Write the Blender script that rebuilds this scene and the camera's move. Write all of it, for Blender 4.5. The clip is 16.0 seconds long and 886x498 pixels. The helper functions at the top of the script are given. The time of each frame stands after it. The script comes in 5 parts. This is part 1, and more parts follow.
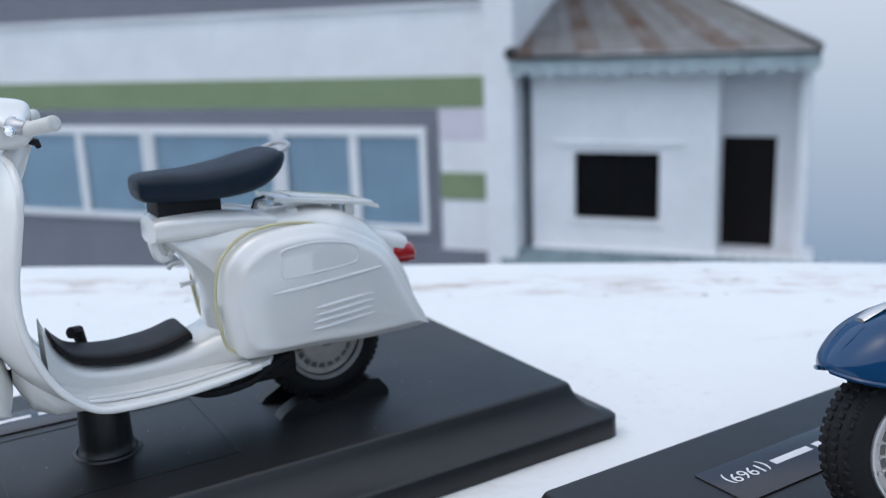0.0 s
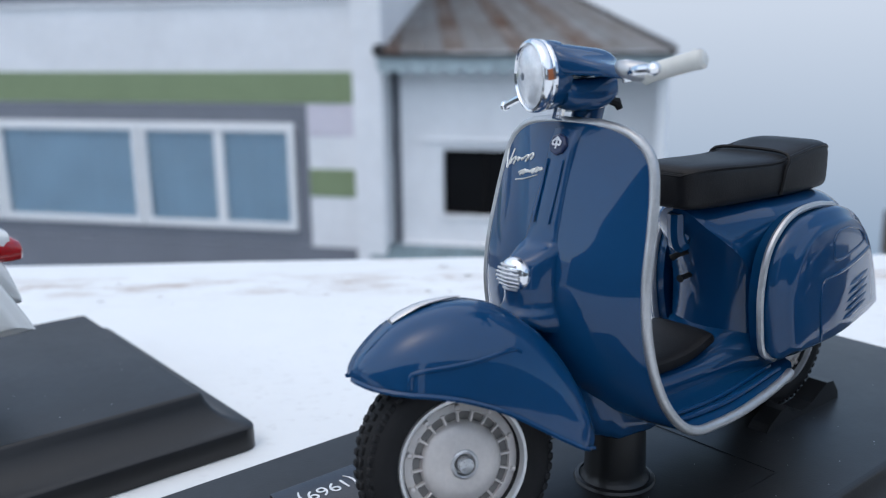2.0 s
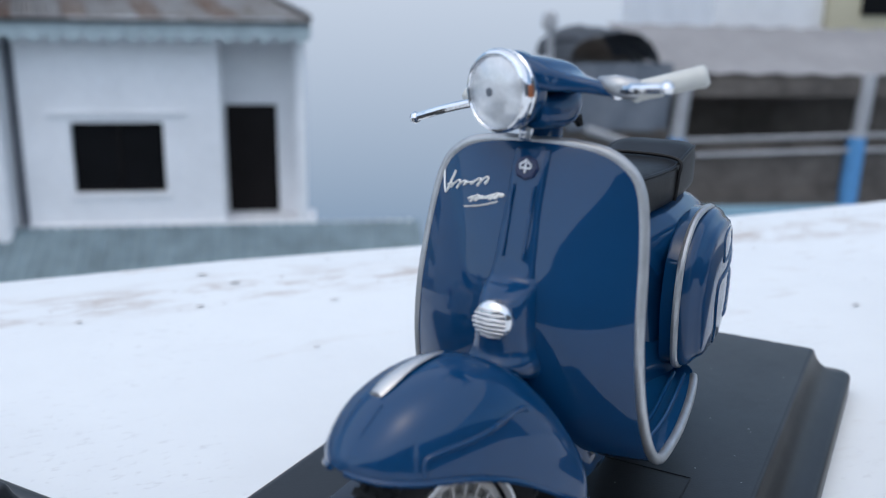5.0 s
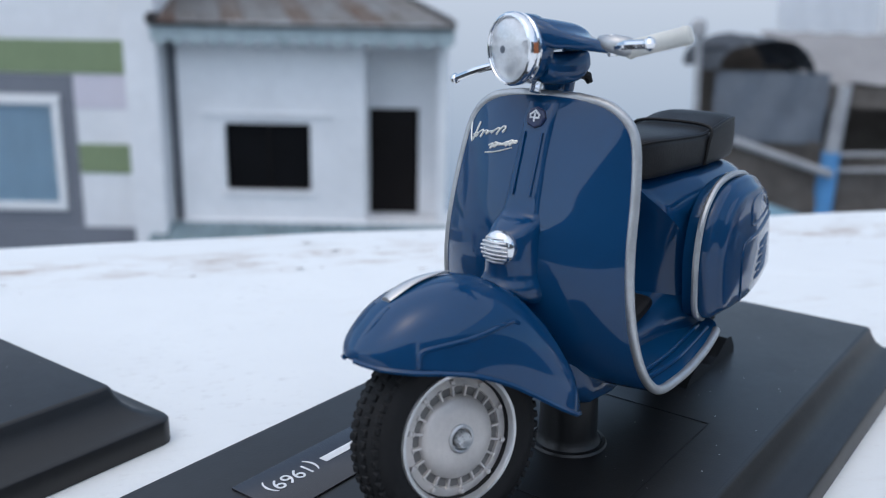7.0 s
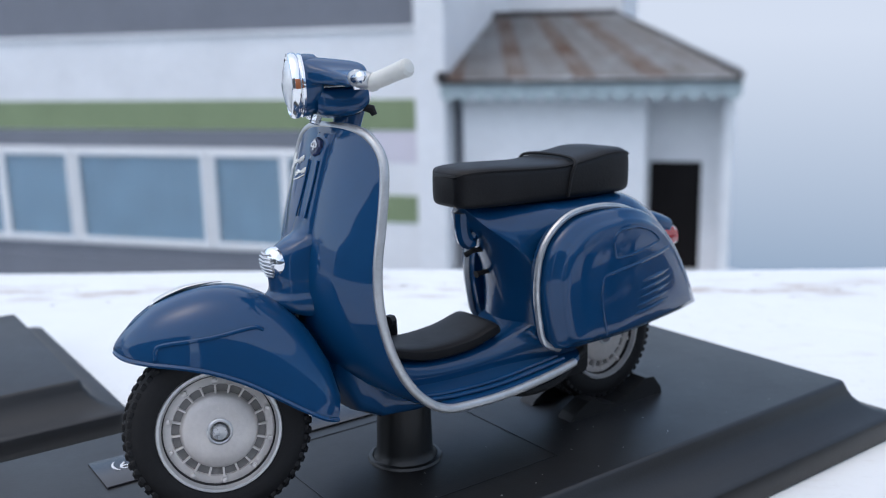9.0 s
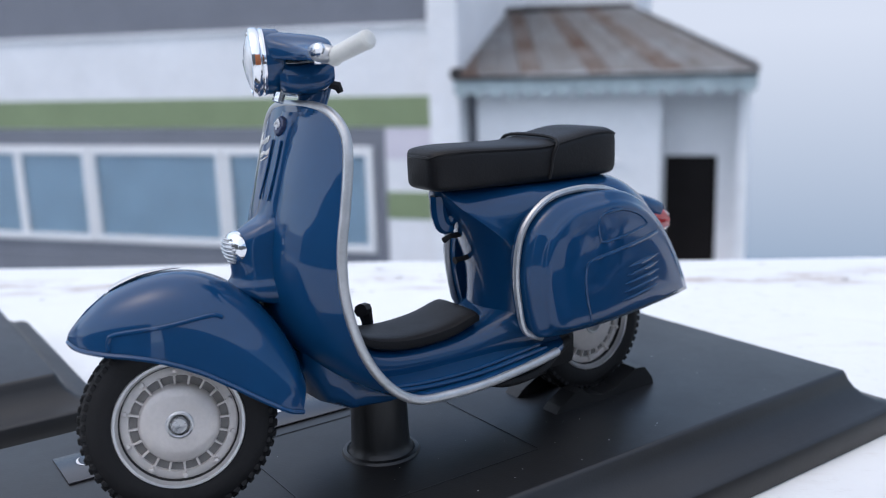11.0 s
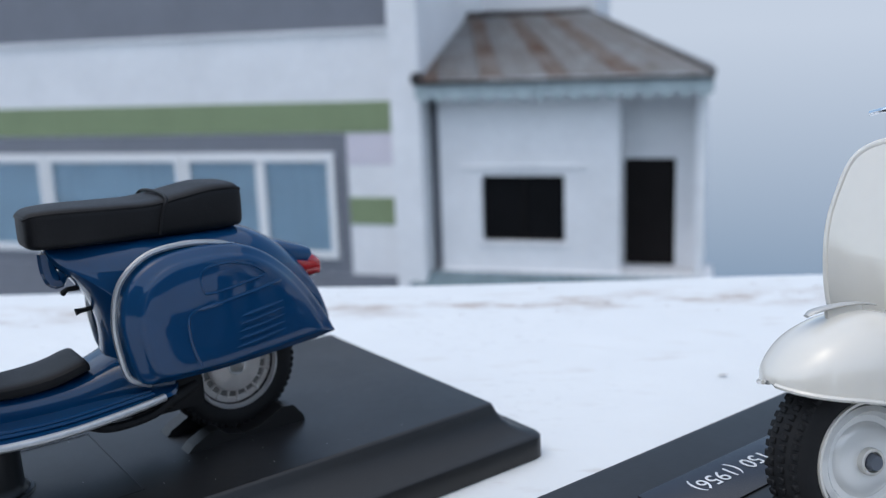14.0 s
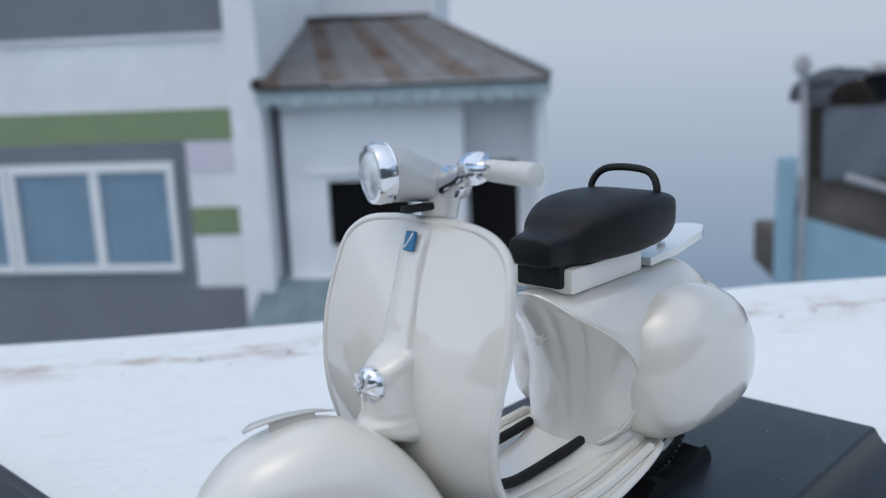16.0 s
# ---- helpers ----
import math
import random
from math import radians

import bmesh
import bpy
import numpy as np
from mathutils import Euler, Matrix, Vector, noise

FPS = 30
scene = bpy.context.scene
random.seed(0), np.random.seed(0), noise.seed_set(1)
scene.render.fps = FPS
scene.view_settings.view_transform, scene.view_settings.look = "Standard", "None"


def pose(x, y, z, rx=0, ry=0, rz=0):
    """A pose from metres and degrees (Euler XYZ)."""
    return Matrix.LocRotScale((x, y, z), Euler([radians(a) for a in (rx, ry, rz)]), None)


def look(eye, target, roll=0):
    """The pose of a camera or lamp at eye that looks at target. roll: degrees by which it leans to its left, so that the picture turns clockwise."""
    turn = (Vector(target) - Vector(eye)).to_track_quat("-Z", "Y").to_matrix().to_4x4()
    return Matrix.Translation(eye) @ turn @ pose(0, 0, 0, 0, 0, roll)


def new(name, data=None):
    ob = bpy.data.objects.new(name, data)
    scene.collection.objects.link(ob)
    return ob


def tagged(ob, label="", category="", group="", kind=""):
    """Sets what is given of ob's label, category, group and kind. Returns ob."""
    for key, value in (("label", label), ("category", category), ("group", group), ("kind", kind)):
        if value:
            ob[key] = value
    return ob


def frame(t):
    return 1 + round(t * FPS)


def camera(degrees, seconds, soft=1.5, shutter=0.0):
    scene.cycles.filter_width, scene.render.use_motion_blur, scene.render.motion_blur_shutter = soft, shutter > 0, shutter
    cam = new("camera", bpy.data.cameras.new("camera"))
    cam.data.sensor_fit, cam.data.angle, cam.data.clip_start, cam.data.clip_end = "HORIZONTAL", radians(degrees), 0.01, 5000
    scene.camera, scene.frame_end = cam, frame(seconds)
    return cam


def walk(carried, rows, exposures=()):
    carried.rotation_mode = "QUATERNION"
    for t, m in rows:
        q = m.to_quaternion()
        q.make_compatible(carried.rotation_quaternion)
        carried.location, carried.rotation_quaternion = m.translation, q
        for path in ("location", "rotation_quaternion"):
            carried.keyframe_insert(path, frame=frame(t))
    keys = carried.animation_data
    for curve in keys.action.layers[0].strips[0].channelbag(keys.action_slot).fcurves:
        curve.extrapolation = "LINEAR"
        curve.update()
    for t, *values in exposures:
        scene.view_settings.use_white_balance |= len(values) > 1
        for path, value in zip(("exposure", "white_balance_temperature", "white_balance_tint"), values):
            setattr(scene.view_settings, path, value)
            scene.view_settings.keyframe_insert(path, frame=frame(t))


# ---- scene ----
cam = camera(51.6, 16.0, soft=1.0)
PATH = [
    (0, (0.07178, 0.03322, 0.07483), (-0.29422, 0.93522, -0.15417), -2.1),
    (0.5, (0.09333, 0.03956, 0.07511), (-0.24966, 0.95204, -0.14789), -1.8),
    (1, (0.10511, 0.04578, 0.07217), (-0.21942, 0.96486, -0.15135), -1.7),
    (1.5, (0.10956, 0.05411, 0.07056), (-0.19182, 0.97973, -0.15835), -1.4),
    (2, (0.10794, 0.05894, 0.07044), (-0.12506, 1.00247, -0.16506), -0.7),
    (2.5, (0.09967, 0.06461, 0.07111), (-0.01634, 1.02917, -0.16590), 0.1),
    (3, (0.09817, 0.07261, 0.07200), (0.09867, 1.04340, -0.16795), 0.8),
    (3.5, (0.08433, 0.07350, 0.07500), (0.16283, 1.03895, -0.17349), 0.7),
    (4, (0.07550, 0.07506, 0.07456), (0.21999, 1.02952, -0.18644), 0.9),
    (6.5, (0.07222, 0.06667, 0.07344), (0.21174, 1.01978, -0.19509), 1.2),
    (7, (0.08506, 0.05739, 0.07022), (0.08206, 1.02219, -0.19272), 1.0),
    (7.5, (0.10094, 0.04922, 0.07300), (-0.03254, 1.00810, -0.17747), 0.4),
    (8, (0.11794, 0.04722, 0.07228), (-0.10356, 0.99376, -0.16223), -0.4),
    (8.5, (0.13556, 0.05122, 0.06911), (-0.13492, 0.98813, -0.15237), -0.3),
    (9, (0.14800, 0.05711, 0.06822), (-0.15300, 0.98811, -0.13828), -1.2),
    (11.5, (0.15167, 0.06394, 0.06500), (-0.16631, 0.98838, -0.14549), -1.9),
    (12, (0.15156, 0.06344, 0.06606), (-0.16646, 0.98798, -0.14395), -2.1),
    (12.5, (0.15311, 0.06478, 0.06450), (-0.16480, 0.98902, -0.14694), -1.8),
    (13, (0.16417, 0.06800, 0.06339), (-0.15035, 0.99304, -0.14962), -1.9),
    (13.5, (0.18439, 0.07256, 0.06767), (-0.11955, 1.00137, -0.14429), -1.9),
    (14, (0.20561, 0.07306, 0.07233), (-0.07486, 1.01045, -0.13414), -2.1),
    (14.5, (0.22144, 0.08339, 0.06622), (-0.02361, 1.03009, -0.14282), -1.9),
    (15, (0.23078, 0.09528, 0.06506), (0.03472, 1.05255, -0.14751), -1.6),
    (15.5, (0.24061, 0.10033, 0.07222), (0.09209, 1.06646, -0.13881), -2.4),
    (16, (0.24989, 0.10050, 0.07800), (0.12789, 1.07099, -0.13000), -2.4),
]
walk(cam, [(t, look(eye, target, roll)) for t, eye, target, roll in PATH],
     exposures=[(0.0, 0.02, 6580, 6), (2.0, 0.08, 6620, 6), (4.0, 0.05, 6580, 6), (6.5, -0.02, 6580, 6), (8.0, 0.08, 6620, 6), (9.0, 0.2, 6650, 8), (11.5, 0.24, 6750, 10), (12.5, 0.24, 6750, 10), (13.5, 0.1, 6580, 6), (14.5, -0.13, 6580, 6), (16.0, -0.19, 6580, 6)])
# a small lens held close to the models: the distance falls out of focus
cam.data.dof.use_dof = True
cam.data.dof.focus_distance = 0.122
cam.data.dof.aperture_fstop = 29.0

# ---- light ----
world = bpy.data.worlds.new("overcast_sky")
scene.world = world
world.use_nodes = True
wn = world.node_tree.nodes
sky = wn.new("ShaderNodeTexSky")
sky.sky_type = "NISHITA"
sky.sun_disc = False
SUN_EL, SUN_AZ = radians(70), radians(215)
sky.sun_elevation, sky.sun_rotation = SUN_EL, SUN_AZ
sky.dust_density, sky.air_density, sky.ozone_density = 1.6, 1.0, 1.5
wn["Background"].inputs[1].default_value = 0.205
world.node_tree.links.new(sky.outputs[0], wn["Background"].inputs[0])
sun = new("sun", bpy.data.lights.new("sun", "SUN"))
sun.data.energy, sun.data.angle, sun.data.color = 1.5, radians(140), (1.0, 0.97, 0.93)
sun_dir = Vector((math.sin(SUN_AZ) * math.cos(SUN_EL), math.cos(SUN_AZ) * math.cos(SUN_EL), math.sin(SUN_EL)))
sun.matrix_world = look(sun_dir * 30, (0, 0, 0))


# ---- materials ----
def mat(name, color, rough=0.5, metal=0.0, var=0.0, scale=50.0, bump=0.0, bscale=400.0, coat=0.0, spec=0.5, dark=None):
    """A surface with colour that wanders at two scales, and fine relief. Scales are in cycles per metre."""
    m = bpy.data.materials.new(name)
    m.use_nodes = True
    nt = m.node_tree
    n, ln = nt.nodes, nt.links
    b = n["Principled BSDF"]
    b.inputs["Base Color"].default_value = (*color, 1)
    b.inputs["Roughness"].default_value = rough
    b.inputs["Metallic"].default_value = metal
    b.inputs["Coat Weight"].default_value = coat
    b.inputs["Coat Roughness"].default_value = 0.04
    b.inputs["Specular IOR Level"].default_value = spec
    geo = n.new("ShaderNodeTexCoord")
    if var or dark:
        big, small, mix = n.new("ShaderNodeTexNoise"), n.new("ShaderNodeTexNoise"), n.new("ShaderNodeMix")
        big.inputs["Scale"].default_value, small.inputs["Scale"].default_value = scale, scale * 7
        big.inputs["Detail"].default_value, small.inputs["Detail"].default_value = 6, 4
        add = n.new("ShaderNodeMath")
        add.operation = "MULTIPLY_ADD"
        ln.new(geo.outputs["Object"], big.inputs["Vector"])
        ln.new(geo.outputs["Object"], small.inputs["Vector"])
        ln.new(small.outputs["Fac"], add.inputs[0])
        add.inputs[1].default_value = 0.45
        ln.new(big.outputs["Fac"], add.inputs[2])
        ramp = n.new("ShaderNodeMapRange")
        ramp.inputs[1].default_value, ramp.inputs[2].default_value = 0.5, 0.95
        ln.new(add.outputs[0], ramp.inputs[0])
        mix.data_type = "RGBA"
        low = dark or tuple(c * (1 - var) for c in color)
        mix.inputs["A"].default_value, mix.inputs["B"].default_value = (*low, 1), (*color, 1)
        ln.new(ramp.outputs[0], mix.inputs["Factor"])
        ln.new(mix.outputs["Result"], b.inputs["Base Color"])
        rr = n.new("ShaderNodeMapRange")
        rr.inputs[3].default_value, rr.inputs[4].default_value = min(1, rough + 0.12 * (rough > 0.2)), rough
        ln.new(add.outputs[0], rr.inputs[0])
        ln.new(rr.outputs[0], b.inputs["Roughness"])
    if bump:
        nb, bp = n.new("ShaderNodeTexNoise"), n.new("ShaderNodeBump")
        nb.inputs["Scale"].default_value, nb.inputs["Detail"].default_value = bscale, 5
        bp.inputs["Strength"].default_value = bump
        bp.inputs["Distance"].default_value = 0.4 / bscale
        ln.new(geo.outputs["Object"], nb.inputs["Vector"])
        ln.new(nb.outputs["Fac"], bp.inputs["Height"])
        ln.new(bp.outputs["Normal"], b.inputs["Normal"])
    return m


BLUE = mat("blue_enamel", (0.003, 0.044, 0.124), 0.35, 0.0, 0.12, 60, 0.0, 1500, coat=0.85, spec=0.04)
WHITE = mat("white_enamel", (0.76, 0.76, 0.73), 0.35, 0.0, 0.04, 60, 0.0, 1500, coat=1.0)
CREAM = mat("cream_enamel", (0.70, 0.67, 0.60), 0.35, 0.0, 0.05, 60, 0.0, 1500, coat=1.0)
for m, ior in ((WHITE, 1.8), (CREAM, 1.8), (BLUE, 1.5)):
    m.node_tree.nodes["Principled BSDF"].inputs["Coat IOR"].default_value = ior
CHROME = mat("chrome", (0.82, 0.83, 0.85), 0.12, 1.0, 0.1, 300, 0.08, 900)
SILVER = mat("silver_paint", (0.66, 0.66, 0.66), 0.30, 0.8, 0.12, 300, 0.15, 2500)
WHEELGREY = mat("wheel_silver", (0.70, 0.66, 0.63), 0.4, 0.35, 0.14, 300, 0.15, 2500)
# dark grey that puts the shade of the wheel vents into the colour
VENT = mat("vent_shade", (0.22, 0.21, 0.20), 0.6, 0.3, 0.2, 300)
GRIP = mat("ivory_grip", (0.62, 0.62, 0.58), 0.4, 0, 0.1, 200, 0.1, 2000)
RUBBER = mat("black_rubber", (0.010, 0.010, 0.011), 0.62, 0, 0.3, 200, 0.25, 2500, spec=0.3)
VINYL = mat("black_vinyl", (0.009, 0.009, 0.010), 0.45, 0, 0.25, 250, 0.35, 3500, spec=0.22)
NAVYVINYL = mat("navy_vinyl", (0.004, 0.013, 0.026), 0.46, 0, 0.25, 250, 0.35, 3500, spec=0.22)
PLASTIC = mat("black_plastic", (0.010, 0.0103, 0.011), 0.36, 0, 0.25, 80, 0.12, 2600, spec=0.5)
LABEL = mat("name_plate_gloss", (0.025, 0.025, 0.03), 0.2, 0, 0.25, 80, spec=0.6)
LAMPSHELL = mat("dull_silver_shell", (0.55, 0.55, 0.53), 0.42, 0.45, 0.12, 300, 0.1, 2500)
LENS = mat("lamp_lens", (0.72, 0.74, 0.76), 0.15, 0.25, 0.2, 400, 0.3, 900, coat=1.0)
RED = mat("red_lens", (0.42, 0.012, 0.015), 0.2, 0, 0.15, 400, 0, 900, coat=0.8)
# copper colour of the reflection painted onto the lamp ring
COPPERGLINT = mat("painted_copper_reflection", (0.40, 0.13, 0.05), 0.3, 0.2, 0.2, 400)
SEAM = mat("yellowed_seam", (0.62, 0.58, 0.36), 0.5, 0, 0.2, 300)
PRINT = mat("white_print", (0.75, 0.76, 0.78), 0.5, 0, 0.1, 800)
GOLD = mat("polished_script", (0.86, 0.85, 0.8), 0.2, 0.35, 0.1, 800, coat=1.0)
TRIM = mat("dull_silver_trim", (0.50, 0.51, 0.52), 0.36, 0.75, 0.2, 400, 0.15, 2500)
NUT = mat("grey_hub_nut", (0.48, 0.49, 0.50), 0.25, 0.6, 0.2, 600, coat=1.0)
BADGEBLUE = mat("badge_blue", (0.02, 0.17, 0.33), 0.3, 0, 0.2, 900)
NAVY = mat("badge_navy", (0.01, 0.02, 0.07), 0.3, 0, 0.2, 900)
LEDGE = mat("white_parapet_paint", (0.76, 0.78, 0.78), 0.75, 0, 0.0, 9, 0.12, 160, dark=(0.71, 0.73, 0.735))


def scuffs(m):
    """Sparse brownish scuffs and worn spots over the paint, drawn out along the parapet."""
    n, ln = m.node_tree.nodes, m.node_tree.links
    b = n["Principled BSDF"]
    old = b.inputs["Base Color"].links[0].from_socket
    tc, mp, na, nb = n.new("ShaderNodeTexCoord"), n.new("ShaderNodeMapping"), n.new("ShaderNodeTexNoise"), n.new("ShaderNodeTexNoise")
    mp.inputs["Scale"].default_value = (1, 2.6, 1)
    ln.new(tc.outputs["Object"], mp.inputs["Vector"])
    na.inputs["Scale"].default_value, na.inputs["Detail"].default_value = 70, 6
    nb.inputs["Scale"].default_value, nb.inputs["Detail"].default_value = 7, 3
    ln.new(mp.outputs["Vector"], na.inputs["Vector"])
    ln.new(mp.outputs["Vector"], nb.inputs["Vector"])
    ra, rb = n.new("ShaderNodeMapRange"), n.new("ShaderNodeMapRange")
    ra.inputs[1].default_value, ra.inputs[2].default_value = 0.56, 0.76
    rb.inputs[1].default_value, rb.inputs[2].default_value = 0.52, 0.68
    ln.new(na.outputs["Fac"], ra.inputs[0])
    ln.new(nb.outputs["Fac"], rb.inputs[0])
    mul, mix = n.new("ShaderNodeMath"), n.new("ShaderNodeMix")
    mul.operation = "MULTIPLY"
    ln.new(ra.outputs[0], mul.inputs[0])
    ln.new(rb.outputs[0], mul.inputs[1])
    mix.data_type = "RGBA"
    ln.new(mul.outputs[0], mix.inputs["Factor"])
    ln.new(old, mix.inputs["A"])
    mix.inputs["B"].default_value = (0.52, 0.47, 0.43, 1)
    # a broken line of brown worn paint a little in from the far arris
    sep, off, dist, band, nc, rc, m2, mix2 = [n.new("ShaderNode" + k) for k in ("SeparateXYZ", "Math", "Math", "MapRange", "TexNoise", "MapRange", "Math", "Mix")]
    ln.new(tc.outputs["Object"], sep.inputs[0])
    off.operation, dist.operation, m2.operation = "SUBTRACT", "ABSOLUTE", "MULTIPLY"
    ln.new(sep.outputs["Y"], off.inputs[0])
    off.inputs[1].default_value = 0.281
    ln.new(off.outputs[0], dist.inputs[0])
    ln.new(dist.outputs[0], band.inputs[0])
    band.inputs[1].default_value, band.inputs[2].default_value, band.inputs[3].default_value, band.inputs[4].default_value = 0.0, 0.015, 1.0, 0.0
    nc.inputs["Scale"].default_value, nc.inputs["Detail"].default_value, nc.inputs["Roughness"].default_value = 46, 8, 0.68
    ln.new(mp.outputs["Vector"], nc.inputs["Vector"])
    rc.inputs[1].default_value, rc.inputs[2].default_value = 0.47, 0.61
    ln.new(nc.outputs["Fac"], rc.inputs[0])
    ln.new(rc.outputs[0], m2.inputs[0])
    ln.new(band.outputs[0], m2.inputs[1])
    mix2.data_type = "RGBA"
    ln.new(m2.outputs[0], mix2.inputs["Factor"])
    ln.new(mix.outputs["Result"], mix2.inputs["A"])
    mix2.inputs["B"].default_value = (0.46, 0.40, 0.36, 1)
    # fine grey scratches and pits all over, in loose patches
    nd, ne, rd, re_, m3, mix3 = [n.new("ShaderNode" + k) for k in ("TexNoise", "TexNoise", "MapRange", "MapRange", "Math", "Mix")]
    nd.inputs["Scale"].default_value, nd.inputs["Detail"].default_value, nd.inputs["Roughness"].default_value = 230, 6, 0.7
    ne.inputs["Scale"].default_value, ne.inputs["Detail"].default_value = 16, 3
    ln.new(mp.outputs["Vector"], nd.inputs["Vector"])
    ln.new(tc.outputs["Object"], ne.inputs["Vector"])
    rd.inputs[1].default_value, rd.inputs[2].default_value = 0.57, 0.68
    re_.inputs[1].default_value, re_.inputs[2].default_value = 0.50, 0.66
    ln.new(nd.outputs["Fac"], rd.inputs[0])
    ln.new(ne.outputs["Fac"], re_.inputs[0])
    m3.operation = "MULTIPLY"
    ln.new(rd.outputs[0], m3.inputs[0])
    ln.new(re_.outputs[0], m3.inputs[1])
    mix3.data_type = "RGBA"
    ln.new(m3.outputs[0], mix3.inputs["Factor"])
    ln.new(mix2.outputs["Result"], mix3.inputs["A"])
    mix3.inputs["B"].default_value = (0.55, 0.55, 0.55, 1)
    ln.new(mix3.outputs["Result"], b.inputs["Base Color"])


scuffs(LEDGE)
# grey of the added unseen walls, kept dark for the enamel's reflections
UNSEENWALL = mat("unseen_wall_grey", (0.20, 0.20, 0.20), 0.85, 0, 0.3, 1.5, 0.4, 30)
WALLW = mat("white_render", (0.82, 0.82, 0.83), 0.85, 0, 0.12, 0.7, 0.3, 30)
LILAC = mat("lilac_render", (0.66, 0.62, 0.68), 0.85, 0, 0.1, 0.7, 0.3, 30)
GREEN = mat("green_band", (0.23, 0.29, 0.16), 0.8, 0, 0.12, 0.8, 0.3, 30)
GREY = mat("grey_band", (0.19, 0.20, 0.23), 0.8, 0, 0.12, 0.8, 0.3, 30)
FRAMEW = mat("white_window_frame", (0.8, 0.8, 0.8), 0.4, 0, 0.05, 3)
PANE = mat("curtained_pane", (0.75, 0.85, 0.9), 0.02)
PANE.node_tree.nodes["Principled BSDF"].inputs["Transmission Weight"].default_value = 0.95
CURTAIN = mat("blue_curtain", (0.30, 0.44, 0.56), 0.8, 0, 0.22, 0.9)
# near-black colour stands in for the shade inside openings
ROOMSHADE = mat("painted_room_shade", (0.005, 0.005, 0.006), 0.6, 0, 0.3, 2, spec=0.1)
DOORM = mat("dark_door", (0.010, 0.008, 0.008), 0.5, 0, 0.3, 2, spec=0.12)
TEAL = mat("weathered_teal_board", (0.42, 0.50, 0.52), 0.7, 0, 0.3, 3.0, 0.3, 20)
TEALTILE = mat("teal_roof_tile", (0.20, 0.27, 0.30), 0.7, 0, 0.35, 2.0, 0.3, 20)
ZINC = mat("weathered_zinc", (0.31, 0.32, 0.33), 0.6, 0.2, 0.0, 1.5, 0.3, 20, dark=(0.20, 0.18, 0.165))
RUST = mat("rusty_sheet", (0.25, 0.235, 0.225), 0.8, 0, 0.0, 1.1, 0.3, 20, dark=(0.13, 0.07, 0.045))
# near-black of ridge, hip and verge; also paints the shade line at the eave
DARKEDGE = mat("dark_ridge_and_eave_shade", (0.05, 0.045, 0.045), 0.85, 0, 0.4, 2)
SHEDROOF = mat("grey_shed_roof", (0.30, 0.29, 0.29), 0.8, 0, 0.25, 0.8, 0.3, 10)
TARP = mat("dark_tarpaulin", (0.045, 0.05, 0.06), 0.7, 0, 0.4, 1.2, 0.5, 6)
TARPGREY = mat("grey_tarpaulin", (0.15, 0.17, 0.2), 0.7, 0, 0.3, 1.2, 0.5, 6)
BROWN = mat("brown_clutter", (0.14, 0.12, 0.105), 0.85, 0, 0.5, 1.3, 0.5, 5)
PALEBLUE = mat("pale_blue_paint", (0.30, 0.47, 0.56), 0.6, 0, 0.12, 1.5)
POSTBLUE = mat("blue_post_paint", (0.09, 0.28, 0.55), 0.5, 0, 0.15, 2)
POSTGREY = mat("bare_post", (0.4, 0.4, 0.41), 0.6, 0, 0.25, 2)
YELLOW = mat("cream_render", (0.55, 0.5, 0.36), 0.8, 0, 0.15, 0.7)
SEA = mat("hazy_water", (0.14, 0.18, 0.22), 0.5, 0, 0.2, 0.02, 0.1, 0.6)
# far haze painted as an emission ramp: paler towards the horizon and the sky above it
HAZE = bpy.data.materials.new("glowing_painted_haze")
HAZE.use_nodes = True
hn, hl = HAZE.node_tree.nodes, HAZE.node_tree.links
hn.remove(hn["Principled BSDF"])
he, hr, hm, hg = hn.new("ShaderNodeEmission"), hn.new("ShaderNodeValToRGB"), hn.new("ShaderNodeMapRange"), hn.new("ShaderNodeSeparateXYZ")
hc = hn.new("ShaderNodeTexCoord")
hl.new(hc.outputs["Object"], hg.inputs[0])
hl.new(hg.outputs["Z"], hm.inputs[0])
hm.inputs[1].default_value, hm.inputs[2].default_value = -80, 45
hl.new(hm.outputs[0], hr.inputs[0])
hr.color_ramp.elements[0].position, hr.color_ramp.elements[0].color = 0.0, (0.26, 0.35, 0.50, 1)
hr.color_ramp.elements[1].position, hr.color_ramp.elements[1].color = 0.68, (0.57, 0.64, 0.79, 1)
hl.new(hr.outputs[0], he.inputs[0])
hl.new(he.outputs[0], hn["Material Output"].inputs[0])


from mathutils.bvhtree import BVHTree

# ---- mesh helpers; lengths of the models in millimetres ----
MM = 0.001


def part(name, bm, material, parent=None, label="", smooth=True, k=MM):
    bmesh.ops.recalc_face_normals(bm, faces=bm.faces)
    if k != 1:
        bmesh.ops.scale(bm, vec=(k, k, k), verts=bm.verts)
    me = bpy.data.meshes.new(name)
    bm.to_mesh(me)
    bm.free()
    for p in me.polygons:
        p.use_smooth = smooth
    if smooth:
        me.set_sharp_from_angle(angle=radians(40))
    me.materials.append(material)
    ob = new(name, me)
    if parent is not None:
        ob.parent = parent
    if label:
        ob["label"] = label
    return ob


